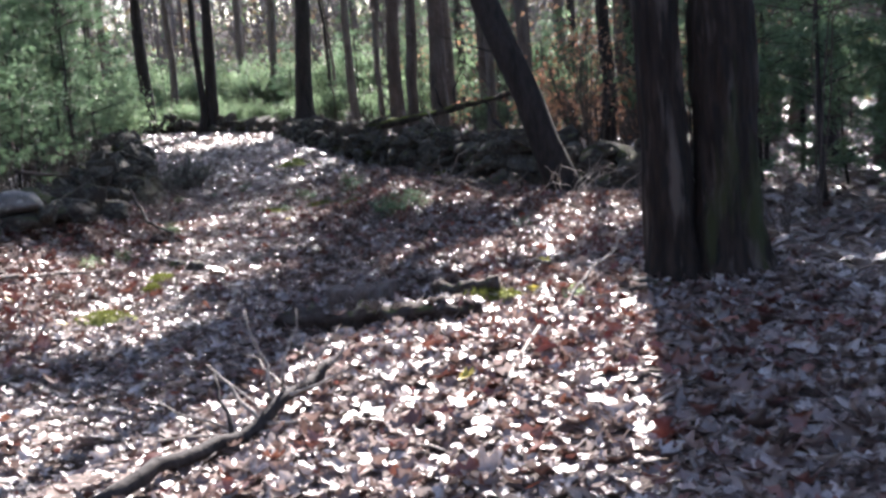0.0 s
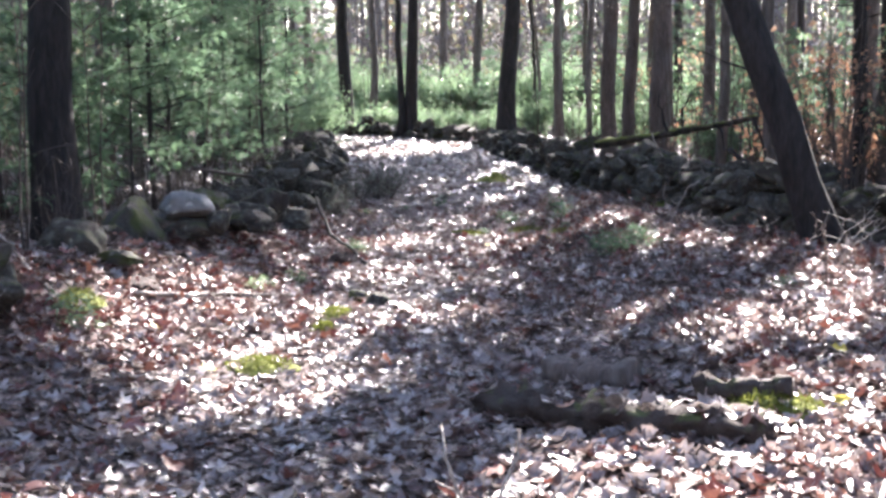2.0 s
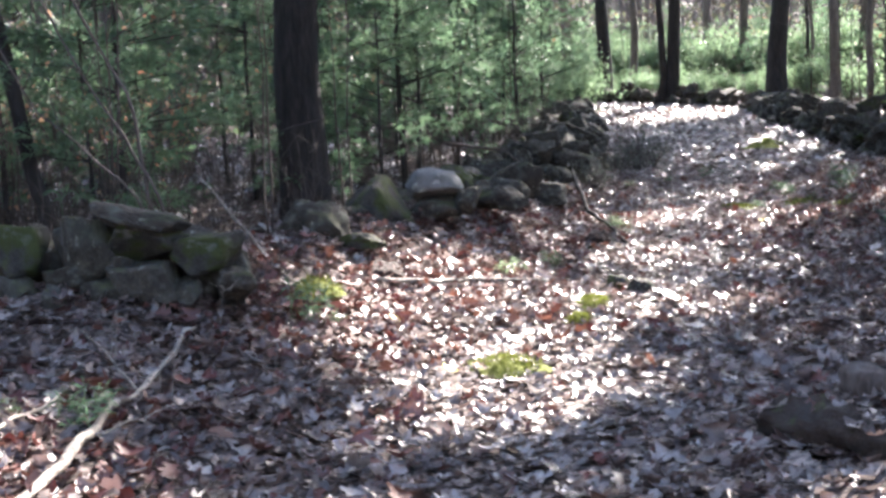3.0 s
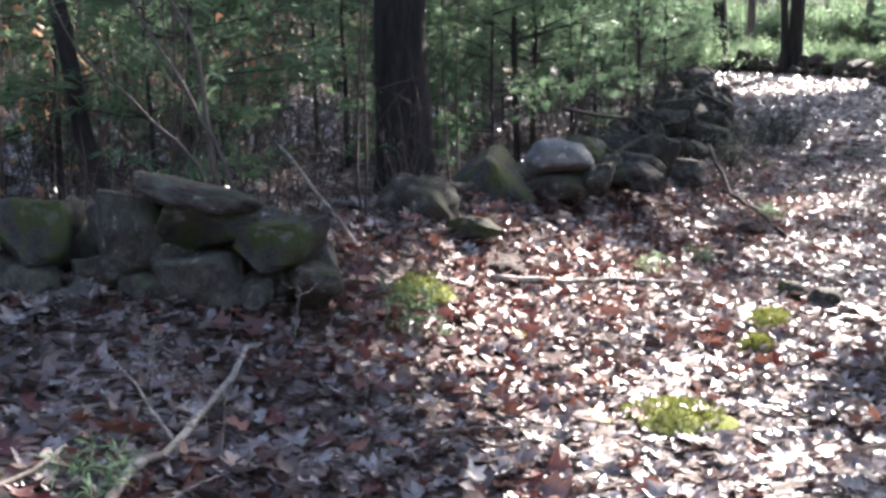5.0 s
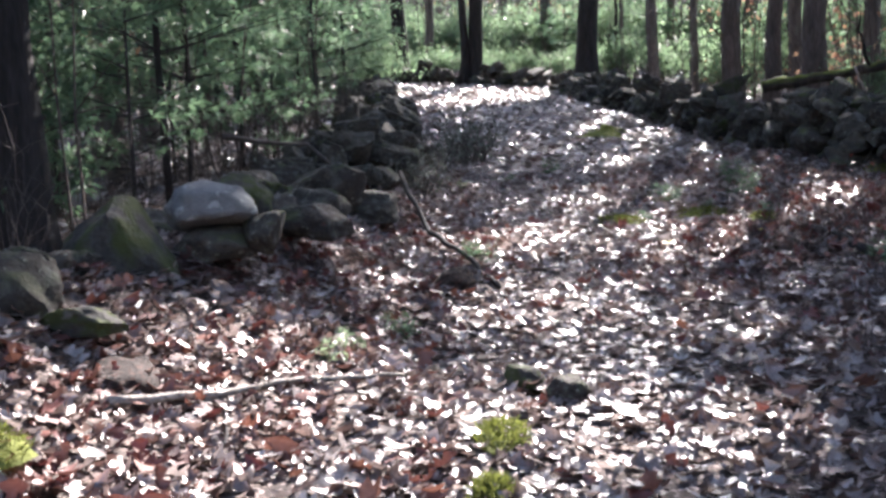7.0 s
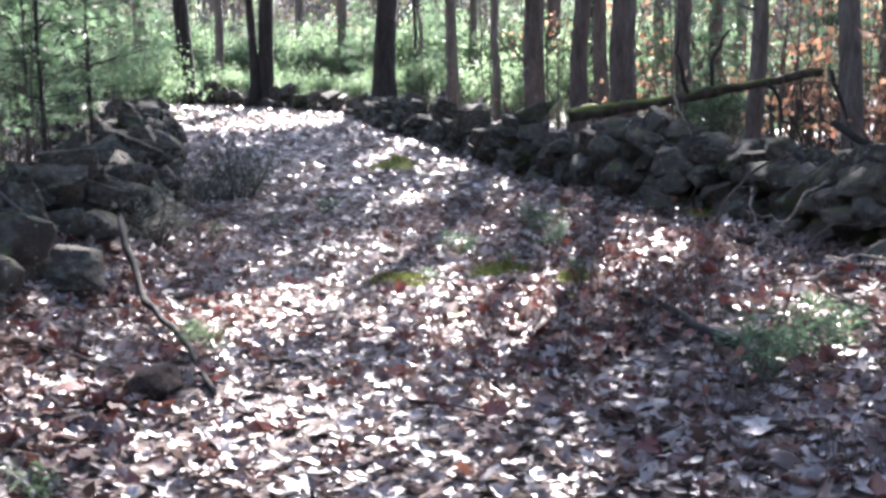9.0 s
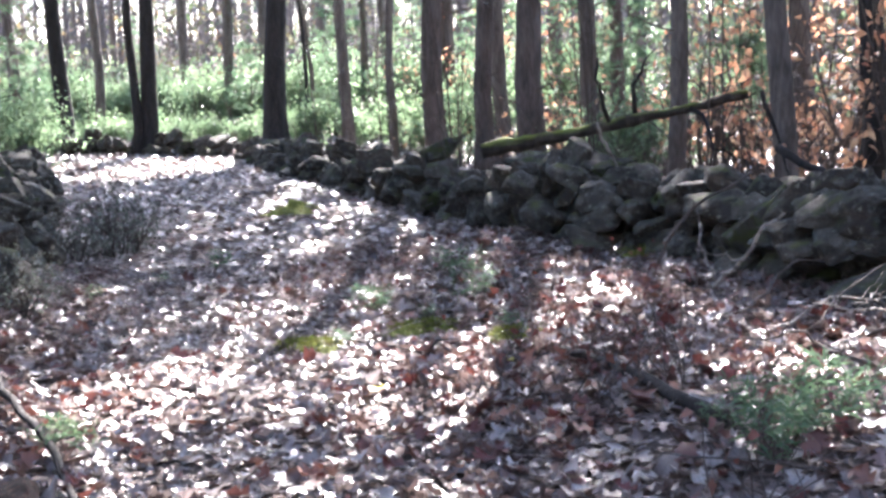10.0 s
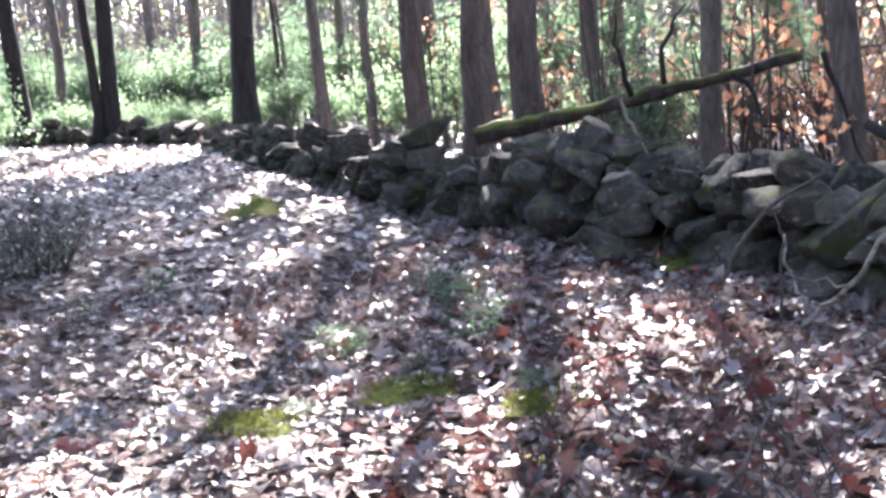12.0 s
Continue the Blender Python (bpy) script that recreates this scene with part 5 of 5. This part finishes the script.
# ---- leaf litter ----
def leaf_template(kind):
    """Half-folded leaf: midrib and lobed edges, one metre long. Returns verts and quads as triangles."""
    widths = {"oak": (0.0, 0.26, 0.1, 0.36, 0.14, 0.28, 0.0), "maple": (0.0, 0.5, 0.2, 0.4, 0.08, 0.0), "beech": (0.03, 0.13, 0.2, 0.15, 0.0)}[kind]
    n = len(widths)
    v, f = [], []
    for i, w in enumerate(widths):
        t = i / (n - 1)
        bend = 0.25 * (t - 0.5) ** 2 * 2
        v += [(t - 0.5, 0, bend), (t - 0.5 + 0.05 * (w > 0.2), w, bend + 0.35 * w), (t - 0.5 + 0.05 * (w > 0.2), -w, bend + 0.3 * w)]
    for i in range(n - 1):
        a, b = i * 3, i * 3 + 3
        for k in (1, 2):
            q = (a, b, b + k, a + k) if k == 2 else (a, a + k, b + k, b)
            f += [(q[0], q[1], q[2]), (q[0], q[2], q[3])]
    return np.array(v), np.array(f)


SIMPLE = (np.array([(-0.5, 0, 0.06), (-0.05, 0.3, 0.1), (0.5, 0, 0.08), (0.05, -0.28, 0.12)]), np.array([(0, 1, 2), (0, 2, 3)]))
TEMPLATES = [leaf_template("oak"), leaf_template("maple"), leaf_template("beech")]


def leaf_field(name, x, y, size, mat, templates, tilt, label, lift=0.03):
    n = len(x)
    which = rng.integers(0, len(templates), n)
    vs, fs, o = [], [], 0
    for k, (tv, tf) in enumerate(templates):
        sel = which == k
        m = int(sel.sum())
        if not m:
            continue
        s = size * np.clip(np.exp(rng.normal(size=m) * 0.28), 0.55, 1.4)
        rz, rx, ry = rng.uniform(0, 6.283, m), rng.normal(size=m) * tilt, rng.normal(size=m) * tilt
        curl = rng.uniform(-0.9, 2.4, m)
        p = np.repeat(tv[None], m, 0).copy()
        p[:, :, 2] *= curl[:, None]
        p[:, :, 1] *= rng.uniform(0.75, 1.15, m)[:, None]
        p *= s[:, None, None]
        cx, sx, cy, sy, cz, sz = np.cos(rx), np.sin(rx), np.cos(ry), np.sin(ry), np.cos(rz), np.sin(rz)
        a = p.copy()
        a[:, :, 1] = p[:, :, 1] * cx[:, None] - p[:, :, 2] * sx[:, None]
        a[:, :, 2] = p[:, :, 1] * sx[:, None] + p[:, :, 2] * cx[:, None]
        b = a.copy()
        b[:, :, 0] = a[:, :, 0] * cy[:, None] + a[:, :, 2] * sy[:, None]
        b[:, :, 2] = -a[:, :, 0] * sy[:, None] + a[:, :, 2] * cy[:, None]
        c = b.copy()
        c[:, :, 0] = b[:, :, 0] * cz[:, None] - b[:, :, 1] * sz[:, None]
        c[:, :, 1] = b[:, :, 0] * sz[:, None] + b[:, :, 1] * cz[:, None]
        xx, yy = x[sel], y[sel]
        c[:, :, 0] += xx[:, None]
        c[:, :, 1] += yy[:, None]
        c[:, :, 2] += (ground_z(xx, yy) + lift * rng.uniform(0.15, 1.0, m))[:, None]
        vs.append(c.reshape(-1, 3))
        fs.append((tf[None] + (np.arange(m) * len(tv))[:, None, None]).reshape(-1, 3) + o)
        o += m * len(tv)
    ob = new(name, fast_mesh(name, np.concatenate(vs), np.concatenate(fs), mat))
    return tagged(ob, label, "leaf litter", kind="stuff")


def spread(n, x0, x1, y0, y1):
    return rng.uniform(x0, x1, n), rng.uniform(y0, y1, n)


xn, yn = spread(58000, -5.2, 2.4, 1.6, 19.5)
trodden = np.abs(xn - np.interp(yn, TRAIL_Y, TRAIL_X)) < 0.62 + 0.22 * np.sin(yn * 1.7) + 0.3 * rng.normal(size=len(xn))
litter = leaf_field("leaf_litter", xn[~trodden], yn[~trodden], 0.09, M_LEAF_LOOSE, TEMPLATES, 0.36, "dry brown oak and maple leaves covering the forest floor")
leaf_field("leaf_litter", xn[trodden], yn[trodden], 0.08, M_LEAF, TEMPLATES, 0.2, "trodden pale brown leaves along the trail", 0.02)
leaf_field("leaf_litter", *spread(22000, -10.5, 0.5, 19.5, 38), 0.12, M_LEAF, [SIMPLE], 0.3, "dry brown leaves covering the trail further on")
xw, yw = spread(105000, -17, 12, -7, 44)
keep = (xw < -5) | (xw > 2.2) | (yw < 1.8) | (yw > 37.5)
leaf_field("leaf_litter", xw[keep], yw[keep], 0.15, M_LEAF, [SIMPLE], 0.35, "dry brown leaves under the trees", 0.04)
# redder leaves, in drifts
rx_, ry_ = [], []
for x, y, n, s in [(-3.6, 9.0, 100, 0.5), (-3.9, 10.6, 70, 0.6), (-1.4, 14.0, 80, 0.6), (0.5, 5.2, 110, 0.5), (0.6, 7.4, 70, 0.5), (-3.4, 6.2, 110, 0.7), (-3.4, 11.8, 70, 0.5), (-0.7, 12.6, 70, 0.9), (-3.0, 8.6, 40, 0.5), (1.2, 12.5, 70, 0.5), (0.2, 11.0, 60, 0.8), (-1.0, 17, 50, 1.2), (-2.5, 9.5, 50, 1.0), (0.0, 4.0, 40, 0.8), (-4.0, 13.0, 60, 0.5), (-3.95, 8.5, 110, 0.4), (-4.0, 10.0, 70, 0.45), (-3.6, 12.4, 70, 0.45), (-3.5, 5.8, 110, 0.4), (-3.3, 7.4, 50, 0.6), (-1.0, 13.4, 60, 0.8), (-0.4, 14.6, 80, 0.7), (-1.8, 12.9, 20, 0.6), (-3.7, 14.6, 90, 0.5), (1.1, 5.5, 90, 0.6), (1.3, 8.6, 90, 0.5)]:
    rx_.append(x + rng.normal(size=n) * s)
    ry_.append(y + rng.normal(size=n) * s)
leaf_field("red_leaf_litter", np.concatenate(rx_), np.concatenate(ry_), 0.095, M_RED, TEMPLATES[:2], 0.45, "rust-red and orange leaves drifted over brown ones", 0.06)
# single leaves along the trail's near stretch, lying on top of the rest
LOOSE = [mesh_of("leaf", v * 0.1, f, M_LEAF_ONE) for v, f in TEMPLATES]
for k in range(50):
    t = rnd.random()
    x, y = -1.0 + 1.2 * t + rnd.gauss(0, 0.06), 7.48 - 1.12 * t + rnd.gauss(0, 0.06)
    ob = part("leaf", LOOSE[k % 3], litter)
    ob.matrix_basis = Matrix.LocRotScale((x, y, gz(x, y) + 0.125), Euler((rnd.gauss(0, 0.5), rnd.gauss(0, 0.5), rnd.random() * 6.283)), (0.9, 0.9, rnd.uniform(-0.5, 1.8)))
for k in range(250):
    x, y = rnd.uniform(-3.8, 0.9), rnd.uniform(4.0, 12.5)
    ob = part("leaf", LOOSE[k % 3], litter)
    s = rnd.uniform(0.75, 1.3)
    ob.matrix_basis = Matrix.LocRotScale((x, y, gz(x, y) + 0.045), Euler((rnd.gauss(0, 0.4), rnd.gauss(0, 0.4), rnd.random() * 6.283)), (s, s, s * rnd.uniform(-0.5, 1.8)))
YELLOW = mesh_of("leaf", TEMPLATES[1][0] * 0.1, TEMPLATES[1][1], M_YELLOW)
for x, y in [(0.15, 4.95), (0.55, 6.9), (-3.3, 8.9), (-2.6, 8.0), (-1.3, 14.5), (-1.9, 14.3), (0.7, 8.0)]:
    ob = tagged(new("yellow_leaf", YELLOW), "bright yellow maple leaf lying on brown leaves", "leaf", "yellow leaves")
    ob.matrix_basis = pose(x, y, gz(x, y) + 0.055, rnd.uniform(-25, 25), rnd.uniform(-25, 25), rnd.uniform(0, 360))
